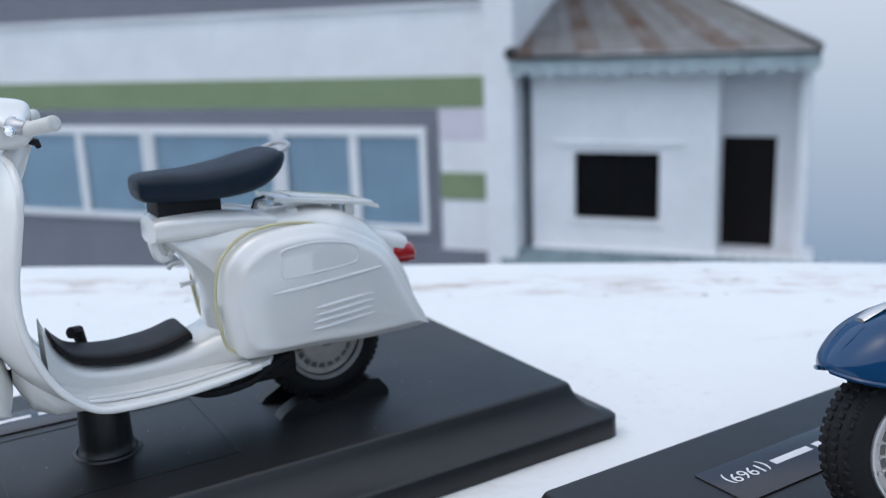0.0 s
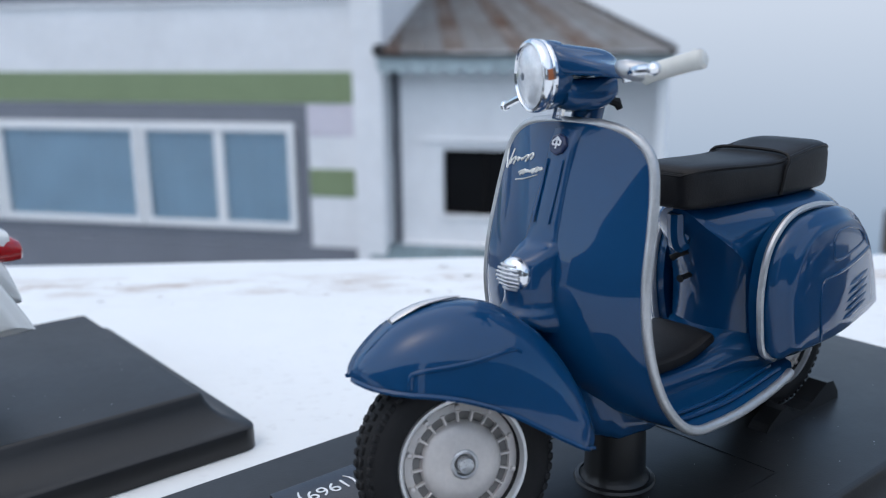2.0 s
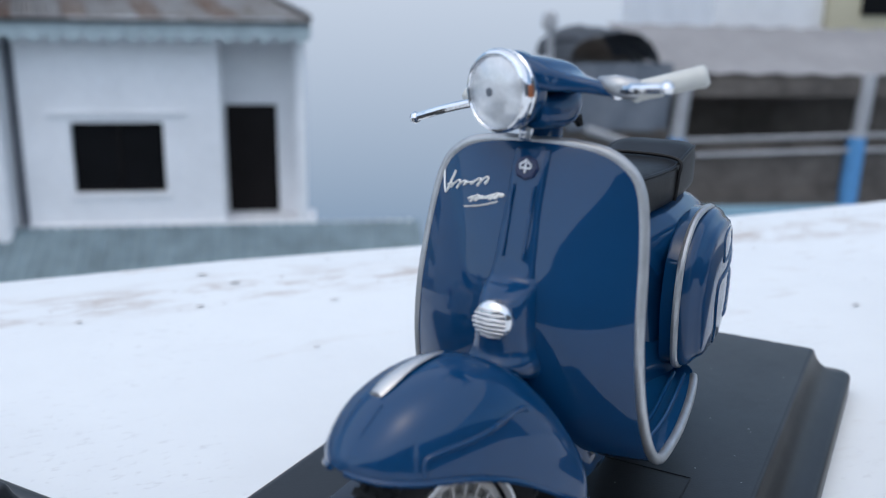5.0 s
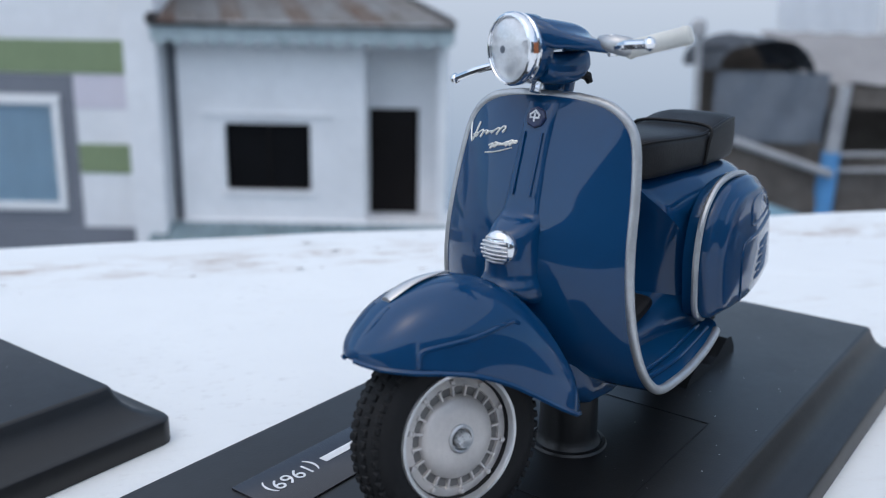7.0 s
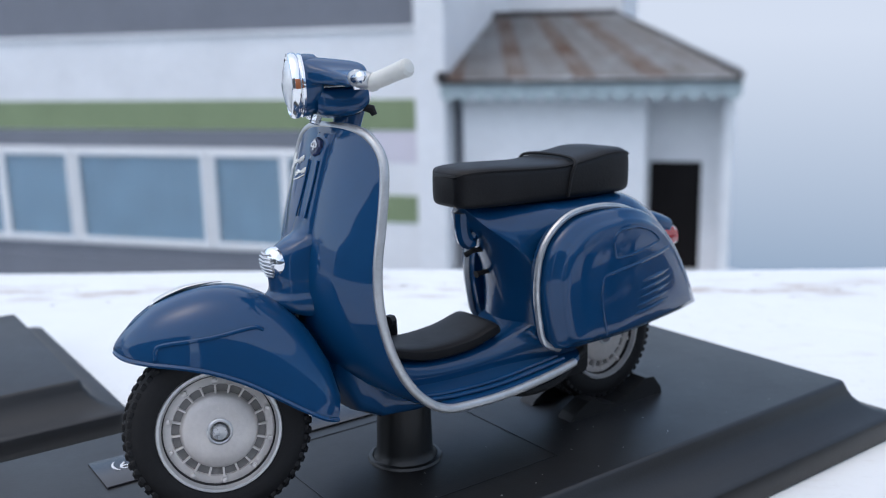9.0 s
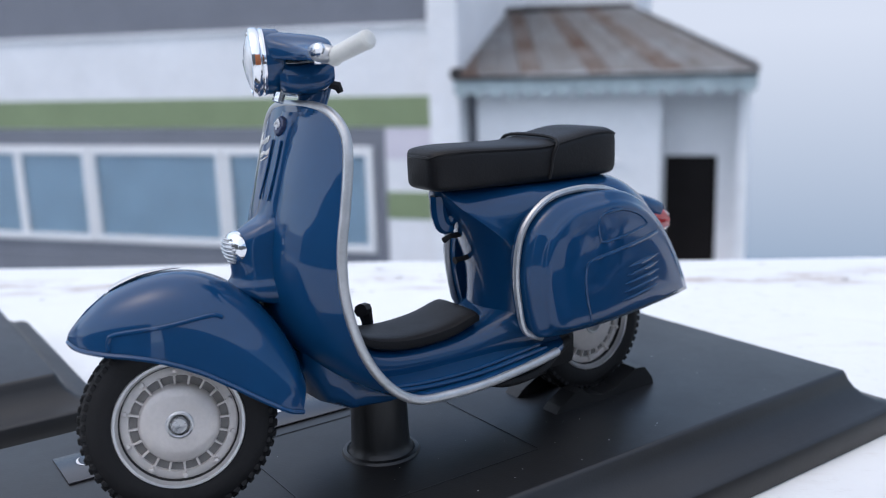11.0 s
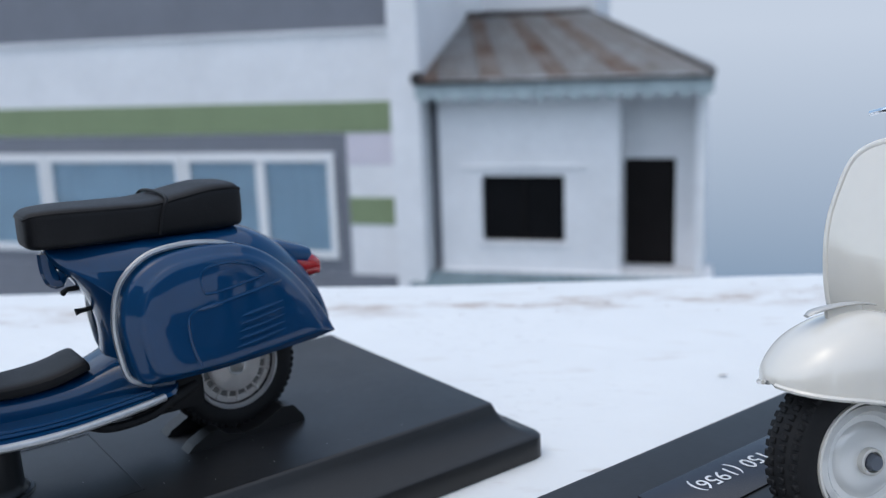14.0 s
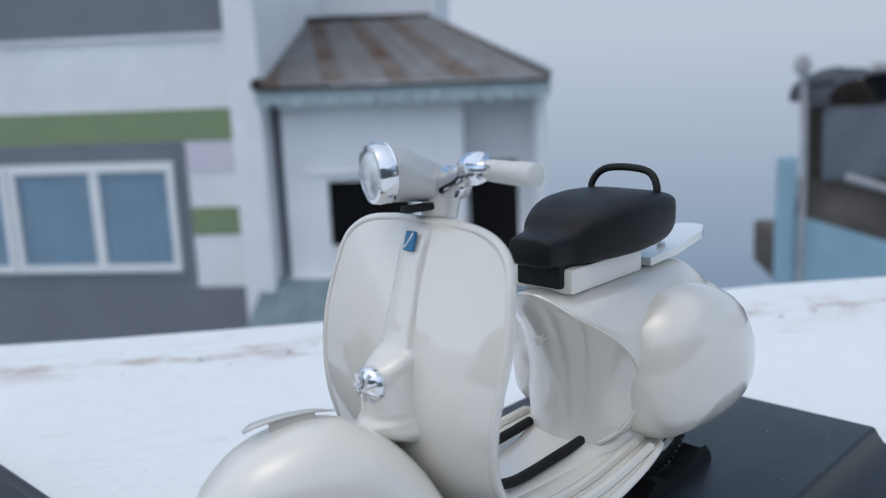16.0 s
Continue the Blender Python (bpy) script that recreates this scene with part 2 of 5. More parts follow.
def grid(rows, closed=False, cap=False, bm=None):
    """A skin over rows of points; closed: each row is a ring."""
    bm = bm or bmesh.new()
    vs = [[bm.verts.new(p) for p in row] for row in rows]
    n = len(rows[0])
    for a, b in zip(vs, vs[1:]):
        for i in range(n if closed else n - 1):
            j = (i + 1) % n
            bm.faces.new((a[i], a[j], b[j], b[i]))
    if cap:
        bm.faces.new(vs[0][::-1])
        bm.faces.new(vs[-1])
    return bm


def tube(points, r, n=10, bm=None, flat=1.0):
    pts = [Vector(p) for p in points]
    rs = r if isinstance(r, (list, tuple)) else [r] * len(pts)
    rows, side = [], None
    for i, p in enumerate(pts):
        d = (pts[min(i + 1, len(pts) - 1)] - pts[max(i - 1, 0)]).normalized()
        if side is None:
            side = d.orthogonal().normalized()
        side = (side - d * side.dot(d)).normalized()
        up = d.cross(side)
        rows.append([p + (side * math.cos(2 * math.pi * q / n) + up * math.sin(2 * math.pi * q / n) * flat) * rs[i] for q in range(n)])
    return grid(rows, True, True, bm)


def lathe(profile, n=32, axis="y", at=(0, 0, 0), bm=None):
    """Turns (radius, along) pairs round an axis."""
    rows = []
    for r, a in profile:
        ring = []
        for q in range(n):
            c, s = r * math.cos(2 * math.pi * q / n), r * math.sin(2 * math.pi * q / n)
            v = {"x": (a, c, s), "y": (c, a, s), "z": (c, s, a)}[axis]
            ring.append(Vector(v) + Vector(at))
        rows.append(ring)
    return grid(rows, True, True, bm)


def box(x0, x1, y0, y1, z0, z1, bevel=0.0, seg=2, bm=None):
    own = bmesh.new()
    bmesh.ops.create_cube(own, size=1)
    for v in own.verts:
        v.co = Vector((x0 + (v.co.x + 0.5) * (x1 - x0), y0 + (v.co.y + 0.5) * (y1 - y0), z0 + (v.co.z + 0.5) * (z1 - z0)))
    if bevel:
        bmesh.ops.bevel(own, geom=own.edges[:], offset=bevel, segments=seg, affect="EDGES", profile=0.6)
    if bm is None:
        return own
    tmp = bpy.data.meshes.new("tmp")
    own.to_mesh(tmp)
    own.free()
    bm.from_mesh(tmp)
    bpy.data.meshes.remove(tmp)
    return bm


def smooth_path(points, k=6):
    """Catmull-Rom through the points (tuples of any length)."""
    p = [np.array(q, float) for q in points]
    p = [2 * p[0] - p[1]] + p + [2 * p[-1] - p[-2]]
    out = []
    for i in range(1, len(p) - 2):
        for j in range(k):
            t = j / k
            out.append(0.5 * (2 * p[i] + (p[i + 1] - p[i - 1]) * t + (2 * p[i - 1] - 5 * p[i] + 4 * p[i + 1] - p[i + 2]) * t * t + (3 * p[i] - p[i - 1] - 3 * p[i + 1] + p[i + 2]) * t ** 3))
    out.append(p[-2])
    return [tuple(float(c) for c in q) for q in out]


def turned(bm, m):
    bmesh.ops.transform(bm, matrix=m, verts=bm.verts)
    return bm


def ringsec(x, ztop, zbot, w, n=2.6, m=28):
    """An upright rounded section of the body at x."""
    out = []
    zc, h = (ztop + zbot) / 2, (ztop - zbot) / 2
    for q in range(m):
        a = 2 * math.pi * q / m
        c, s = math.cos(a), math.sin(a)
        out.append((x, w * math.copysign(abs(c) ** (2 / n), c), zc + h * math.copysign(abs(s) ** (2 / n), s)))
    return out


# ---- the place ----
LEDGE_AZ = 14.5
ledge_m = pose(0, 0, 0, 0, 0, LEDGE_AZ)


def parapet():
    """The white parapet: a flat top with an uneven far arris, and its wall below."""
    rows = []
    prof = [(-0.18, -16.0), (-0.18, -0.01), (-0.172, 0.0)] + [(-0.172 + 0.479 * i / 24, 0.0) for i in range(1, 25)] + [(0.3105, -0.0012), (0.313, -0.006), (0.313, -0.05), (0.311, -16.0)]
    for i in range(161):
        x = -2.6 + 5.6 * i / 160
        wob = 0.0035 * noise.noise((x * 5, 0.3, 0)) + 0.0012 * noise.noise((x * 31, 1.3, 0))
        rows.append([(x, y + (wob if y > 0.30 else 0), z + (0.0006 * noise.noise((x * 22, y * 22, 5)) if -0.003 < z <= 0 else 0)) for y, z in prof])
    ob = part("parapet", grid(rows, cap=False), LEDGE, None, k=1)
    ob.matrix_world = ledge_m
    return tagged(ob, "white painted parapet top with faint stains and scuffs", "parapet", kind="structure")


parapet()

# specks of grit and flaked paint lying on the parapet, thickest along the far edge
bm = bmesh.new()
rnd = random.Random(4)
for q in range(230):
    far = q < 150
    x, y = rnd.uniform(-0.35, 0.5), (rnd.gauss(0.280, 0.010) if far else rnd.uniform(0.0, 0.29))
    if y > 0.3:
        continue
    s = rnd.uniform(0.0002, 0.0008) * (1.3 if far else 1)
    v = [bm.verts.new((x + s * rnd.uniform(0.6, 2.2) * math.cos(a), y + s * rnd.uniform(0.5, 1.0) * math.sin(a), 0.0006)) for a in (0, 1.2, 2.4, 3.6, 4.9)]
    top = bm.verts.new((x, y, 0.0006 + s * 0.16))
    for i in range(5):
        bm.faces.new((v[i], v[(i + 1) % 5], top))
grit = part("grit", bm, mat("grit", (0.6, 0.57, 0.54), 0.9, 0, 0.4, 300), None, k=1)
grit.matrix_world = ledge_m
tagged(grit, "scattered grit and paint flakes on the parapet", "grit", kind="stuff")

# unseen walls and floor added behind the camera for dark reflections, and the water far below
# the gap between the added walls leaves a bright streak in the enamel
for nm, b, m, lab, cat in (("unseen_wall_south", (-9, 0.3, -3.4, -3.1, -16, 1.7), UNSEENWALL, "unseen plain grey wall added to darken reflections", "wall"),
                           ("unseen_wall_low", (0.65, 9, -3.4, -3.1, -16, 1.5), UNSEENWALL, "unseen grey wall added beside a gap to shape reflections", "wall"),
                           ("unseen_terrace_floor", (-9, 9, -3.1, -0.17, -1.25, -1.1), mat("unseen_floor_grey", (0.15, 0.15, 0.15), 0.85, 0, 0.3, 3, 0.4, 60), "unseen dark grey terrace floor added for reflections", "floor")):
    ob = part(nm, box(*b), m, None, smooth=False, k=1)
    ob.matrix_world = ledge_m
    tagged(ob, lab, cat, kind="structure")
rows = []
for r, z in ((0.5, -16.0), (15, -16.0), (42, -16.2), (70, -45), (140, -130), (600, -130), (4500, -130)):
    rows.append([(r * math.cos(2 * math.pi * q / 64), r * math.sin(2 * math.pi * q / 64), z) for q in range(64)])
tagged(part("ground", grid(rows, True, True), SEA, None, k=1), "grey-green hillside running down to calm water", "ground", kind="structure")
# surrounding ring that glows with the painted haze colours
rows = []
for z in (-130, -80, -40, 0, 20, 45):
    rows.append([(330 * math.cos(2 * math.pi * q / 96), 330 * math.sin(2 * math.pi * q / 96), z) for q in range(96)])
tagged(part("backdrop", grid(rows, True), HAZE, None, k=1), "glowing backdrop painted as pale blue distant haze", "backdrop", kind="structure")


def thing(name, label, category, at=(0, 0, 0), rz=0.0, group="", kind=""):
    e = new(name)
    e.empty_display_size = 0.02
    e.matrix_world = pose(*at, 0, 0, rz)
    return tagged(e, label, category, group, kind)


def wallbox(name, parent, material, x0, x1, y0, y1, z0, z1, label="", bevel=0.0):
    return part(name, box(x0, x1, y0, y1, z0, z1, bevel), material, parent, label, smooth=False, k=1)


# ---- banded building ----
bld = thing("banded_building", "white apartment building with green and grey painted bands", "building")
YB = 20.0
wallbox("wall", bld, WALLW, -34, -6.72, YB, YB + 8, -16, 5.5)
wallbox("grey_band", bld, GREY, -34, -6.75, YB - 0.03, YB, 0.72, 2.4, "dark grey painted band")
wallbox("green_band", bld, GREEN, -34, -6.75, YB - 0.03, YB, -1.60, -0.89, "sage green painted band")
wallbox("grey_surround", bld, GREY, -34, -8.02, YB - 0.02, YB, -2.05, -1.62, "grey painted window surround")
wallbox("grey_surround", bld, GREY, -34, -8.02, YB - 0.02, YB, -4.98, -4.64, "grey painted window surround")
wallbox("grey_surround", bld, GREY, -8.32, -8.02, YB - 0.02, YB, -4.64, -2.05, "grey painted window surround")
wallbox("lilac_panel", bld, LILAC, -8.0, -6.75, YB - 0.015, YB, -2.35, -1.62, "pale lilac painted panel")
wallbox("green_band", bld, GREEN, -8.0, -6.75, YB - 0.03, YB, -3.76, -3.12, "sage green painted band")
wallbox("grey_band", bld, GREY, -34, -6.75, YB - 0.03, YB, -6.6, -4.99, "dark grey painted band")
wallbox("pillar", bld, WALLW, -6.72, -6.02, YB - 0.5, YB + 6, -16, 5.5, "white rendered corner pillar", 0.03)
wallbox("ledge_course", bld, WALLW, -34, -6.75, YB - 0.09, YB, 0.66, 0.74, "white string course")


def big_window(x0, x1, mull):
    w = new("window")
    w.parent = bld
    z0, z1 = -4.6, -2.1
    f, y0, y1 = 0.17, YB - 0.12, YB - 0.005
    for nm, b in (("frame", (x0, x1, z1 - f, z1)), ("frame", (x0, x1, z0, z0 + f)), ("frame", (x0, x0 + f, z0 + f, z1 - f)), ("frame", (x1 - f, x1, z0 + f, z1 - f))):
        part(nm, box(b[0], b[1], y0, y1, b[2], b[3], 0.02), FRAMEW, w, smooth=False, k=1)
    for m in mull:
        part("mullion", box(m - 0.12, m + 0.12, y0 + 0.02, y1, z0 + f, z1 - f, 0.02), FRAMEW, w, smooth=False, k=1)
    edges = [x0 + f] + [e for m in mull for e in (m - 0.12, m + 0.12)] + [x1 - f]
    for a, b in zip(edges[::2], edges[1::2]):
        pane = part("pane", box(a, b, YB - 0.045, YB - 0.035, z0 + f, z1 - f), PANE, w, smooth=False, k=1)
        pane.visible_shadow = False
    # drawn curtains just behind the glass
    n = int((x1 - x0 - 2 * f) / 0.06)
    rows = []
    for z in (z0 + f, z1 - f):
        rows.append([(x0 + f + (x1 - x0 - 2 * f) * i / n, YB - 0.017 + 0.012 * math.sin(i * 1.1) * (0.6 + 0.4 * math.sin(i * 0.17)), z) for i in range(n + 1)])
    part("curtain", grid(rows), CURTAIN, w, k=1)


big_window(-25.8, -21.5, (-23.6,))
big_window(-21.3, -16.45, (-18.76,))
big_window(-16.4, -12.4, ())
big_window(-12.35, -8.33, (-10.26,))

# ---- small white house ----
house = thing("small_house", "small white house with rusty corrugated roof and dark openings", "house")
HX0, HX1, HXC = -5.76, -0.05, -1.72
YH = 20.0
# front wall with the window opening, built of four pieces round the hole
wallbox("wall", house, WALLW, HX0, -4.80, YH, YH + 0.25, -4.76, -0.75)
wallbox("wall", house, WALLW, -2.92, HXC, YH, YH + 0.25, -4.76, -0.75)
wallbox("wall", house, WALLW, -4.80, -2.92, YH, YH + 0.25, -2.60, -0.75)
wallbox("wall", house, WALLW, -4.80, -2.92, YH, YH + 0.25, -4.76, -4.10)
wallbox("side_wall", house, WALLW, HXC - 0.2, HXC, YH + 0.25, YH + 1.0, -4.76, -0.75)
wallbox("porch_wall", house, WALLW, HXC, -1.70, YH + 0.9, YH + 1.1, -4.76, -0.75)
wallbox("porch_wall", house, WALLW, -0.58, HX1, YH + 0.9, YH + 1.1, -4.76, -0.75)
wallbox("porch_wall", house, WALLW, -1.70, -0.58, YH + 0.9, YH + 1.1, -2.33, -0.75)
wallbox("porch_post", house, WALLW, -0.14, 0.06, YH - 0.05, YH + 1.0, -4.76, -0.75, "white rendered porch edge", 0.02)
# band grey on this wall stands in for shade in the gap
wallbox("side_wall", house, GREY, HX0 - 0.32, HX0, YH + 0.3, YH + 0.5, -4.9, -0.75, "passage wall coloured grey for the gap's shade")
# sheet behind the wall, coloured as the room's shade
wallbox("room_shade_sheet", house, ROOMSHADE, HX0, HXC - 0.2, YH + 1.6, YH + 1.7, -4.76, -0.75, "near-black sheet standing in for the unlit room")
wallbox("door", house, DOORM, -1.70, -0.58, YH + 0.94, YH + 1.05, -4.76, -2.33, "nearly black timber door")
wallbox("lintel", house, WALLW, -5.25, -2.45, YH - 0.07, YH, -2.45, -2.36, "projecting rendered lintel", 0.02)
wallbox("sill", house, WALLW, -4.95, -2.80, YH - 0.05, YH, -4.20, -4.12, "rendered window sill", 0.02)
wallbox("floor_slab", house, WALLW, HX0, 0.25, YH - 0.12, YH + 1.1, -4.90, -4.76, "white rendered plinth", 0.03)
win = new("window")
win.parent = house
part("window_frame", box(-4.78, -2.94, YH + 0.12, YH + 0.17, -4.09, -4.02), DOORM, win, smooth=False, k=1)
# opaque panes, the shade of the room put into their colour
part("pane", box(-4.79, -3.88, YH + 0.14, YH + 0.15, -4.09, -2.61), ROOMSHADE, win, smooth=False, k=1)
part("pane", box(-3.84, -2.93, YH + 0.16, YH + 0.17, -4.09, -2.61), ROOMSHADE, win, smooth=False, k=1)
part("mullion", box(-3.885, -3.835, YH + 0.12, YH + 0.18, -4.09, -2.61), DOORM, win, smooth=False, k=1)
# corrugated sheets, eave to ridge
E0, E1, R0, R1 = (-6.05, 19.4, -0.47), (0.18, 19.4, -0.45), (-6.9, 23.8, 1.02), (-2.85, 23.8, 1.02)
kinds = [RUST, ZINC, ZINC, RUST, ZINC, ZINC, RUST, ZINC, ZINC, RUST, ZINC, ZINC, ZINC]


def lerp(a, b, t):
    return [p + (q - p) * t for p, q in zip(a, b)]


NS = len(kinds)
for i in range(NS):
    rows = []
    for j in range(9):
        v = j / 8
        row = []
        for c in range(25):
            u = (i + (c / 24) * 1.04) / NS
            p = lerp(lerp(E0, E1, min(u, 1)), lerp(R0, R1, min(u, 1)), v)
            row.append((p[0], p[1], p[2] + 0.035 * math.cos(c / 24 * 2 * math.pi * 5) + 0.012 * (i % 2)))
        rows.append(row)
    part("roof_sheet", grid(rows), kinds[i], house, "rust-streaked corrugated sheet" if kinds[i] is RUST else "", k=1)
hip = [[lerp(lerp(E1, (0.18, 27.5, -0.45), u), R1, v) for u in (0, 0.25, 0.5, 0.75, 1)] for v in (0, 0.3, 0.6, 0.995)]
part("roof_hip", grid(hip), ZINC, house, k=1)
part("ridge_cap", tube([R0, (-5.5, 23.8, 1.06), (-4.1, 23.8, 1.03), R1], 0.1), DARKEDGE, house, "blackened ridge capping", k=1)
part("hip_cap", tube([R1, (-1.35, 21.6, 0.33), (0.2, 19.38, -0.42)], 0.05), DARKEDGE, house, k=1)
part("verge", tube([(-6.07, 19.4, -0.42), (-6.45, 21.6, 0.34), R0], [0.12, 0.1, 0.1]), DARKEDGE, house, "blackened verge board", k=1)
# dark strip painted as the shade line under the sheets' lower ends
part("eave_shade_strip", box(-6.08, 0.2, 19.28, 19.35, -0.545, -0.475), DARKEDGE, house, smooth=False, k=1)
wallbox("soffit", house, WALLW, -6.05, 0.15, 19.55, YH + 1.0, -0.76, -0.70, "white soffit")
NSC = 17
for i in range(NSC):
    x0, x1 = -6.08 + 6.28 * i / NSC, -6.08 + 6.28 * (i + 1) / NSC
    out = [(x0, -0.5), (x1, -0.5)] + [(x1 + (x0 - x1) * q / 8, -0.80 - 0.12 * math.sin(math.pi * q / 8)) for q in range(9)]
    bm = grid([[(x, 19.36 + 0.02 * (i % 2), z) for x, z in out], [(x, 19.42 + 0.02 * (i % 2), z) for x, z in out]], True, True)
    part("scallop", bm, TEAL, house, smooth=False, k=1)
wallbox("upper_block", house, WALLW, -8.2, -2.9, 25.5, 29, 0.6, 5.0, "white rendered upper storey")
# teal tiled roof below the house front
low = thing("lower_roof", "weathered teal tiled lean-to roof below the house", "roof")
for i in range(38):
    x0 = -6.4 + 0.235 * i
    rows = []
    for j in range(9):
        z, y = -4.82 - 0.30 * j, 19.9 - 0.62 * j
        rows.append([(x0 + 0.235 * c / 6, y, z + 0.05 * math.sin(math.pi * c / 6) - 0.02 * (j % 2)) for c in range(7)])
    part("tile_course", grid(rows), TEALTILE, low, k=1)
wallbox("low_wall", low, WALLW, -6.4, 2.4, 19.95, 20.3, -16, -4.87)

# ---- shed by the water ----
shed = thing("boat_shed", "open shed with grey roof, dark tarpaulin and blue posts", "shed")
YS = 20.0
rows = []
for j in range(7):
    y = YS + 0.0 + 0.55 * j
    rows.append([(7.7 + 0.28 * c, y, -1.52 + 0.26 * j * 0.62 + 0.03 * math.sin(c * 1.9) - 0.01 * c * 0.3) for c in range(30)])
part("roof", grid(rows), SHEDROOF, shed, k=1)
rows = []
for j in range(10):
    a = math.pi * j / 9
    rows.append([(6.8 - 1.0 * math.cos(a) * (1 + 0.04 * math.sin(c * 2.1 + j)), YS - 0.25 + 0.42 * c, -1.32 + 0.70 * math.sin(a) + 0.05 * math.sin(c * 1.7 + j * 1.3)) for c in range(9)])
part("tarpaulin", grid(rows), TARP, shed, "sagging dark tarpaulin hood", k=1)
rows = []
for j in range(6):
    rows.append([(5.75 + 0.24 * c, YS - 0.2 + 0.08 * math.sin(c * 1.6 + j), -1.3 - 0.30 * j) for c in range(11)])
part("tarpaulin_skirt", grid(rows), TARPGREY, shed, "grey hanging tarpaulin", k=1)
wallbox("back_wall", shed, BROWN, 6.4, 17, YS + 3.4, YS + 3.6, -6, -0.9, "brown timber back wall")
wallbox("eave_beam", shed, BROWN, 7.7, 16.4, YS - 0.05, YS + 0.1, -2.05, -1.62, "weathered brown eave beam")
wallbox("deck", shed, BROWN, 5.2, 17, YS + 0.0, YS + 3.4, -5.3, -4.3, "brown cluttered deck")
wallbox("boarding", shed, BROWN, 8.5, 16.4, YS + 0.08, YS + 0.16, -4.6, -3.05, "grey-brown boarding")
for x in (8.42, 12.9, 16.3):
    part("post", tube([(x, YS - 0.05, -3.5), (x + 0.12, YS - 0.05, -1.55)], 0.17), POSTGREY, shed, "bare grey upper post", k=1)
    part("post_foot", tube([(x - 0.05, YS - 0.05, -5.2), (x, YS - 0.05, -3.0)], 0.22), POSTBLUE, shed, "blue painted post foot", k=1)
for z in (-2.95, -3.3):
    part("rail", tube([(8.4, YS - 0.08, z - 0.1), (12.9, YS - 0.08, z), (16.4, YS - 0.08, z)], 0.05, 8), POSTGREY, shed, k=1)
part("stair_rail", tube([(6.2, YS - 0.3, -2.75), (8.4, YS - 0.3, -3.45)], 0.09, 8), POSTGREY, shed, k=1)
rows = []
for j in range(6):
    rows.append([(5.3 + 0.29 * c, YS - 0.1 + 0.25 * noise.noise((c * 0.7, j * 0.8, 2)), -2.75 - 0.3 * j - 0.09 * c * (j / 5)) for c in range(11)])
part("netting", grid(rows), BROWN, shed, "heaped brown nets and timber", k=1)
part("corner_post", box(4.86, 5.22, YS - 0.4, YS - 0.1, -16, -2.3, 0.03), PALEBLUE, shed, "pale blue corner post", smooth=False, k=1)
bm = bmesh.new()
pts = [(5.2, -3.5), (8.4, -4.55), (17, -4.62), (17, -16), (5.2, -16)]
part("panel", grid([[(x, YS - 0.3, z) for x, z in pts], [(x, YS - 0.2, z) for x, z in pts]], True, True, bm), PALEBLUE, shed, "pale blue painted side panel", smooth=False, k=1)
pole = thing("yard_lamp", "thin grey pole with a round lamp head beside the shed", "lamp")
part("pole", tube([(5.3, YS - 0.55, -16), (5.3, YS - 0.55, -2.4), (5.22, YS - 0.55, -0.6)], 0.07, 8), POSTGREY, pole, k=1)
part("lamp_head", lathe([(0.02, -0.2), (0.15, -0.16), (0.18, 0.0), (0.12, 0.16), (0.02, 0.2)], 12, "z", (5.2, YS - 0.55, -0.42)), POSTGREY, pole, k=1)
part("cross_arm", tube([(5.2, YS - 0.55, -0.85), (5.9, YS - 0.2, -0.8)], 0.06, 8), TARP, pole, k=1)
far = thing("far_building", "pale cream building standing behind the shed roof", "building")
wallbox("wall", far, WALLW, 11.8, 24, 26, 34, -16, 4.0)
wallbox("wall", far, YELLOW, 15.2, 24, 25.7, 26, -1.6, 0.9, "cream painted wall")
# panel on the wall, near-black in place of a shaded opening
wallbox("opening", far, ROOMSHADE, 16.2, 17.3, 25.6, 25.72, -0.3, 0.9, "near-black panel painted as a shaded opening")


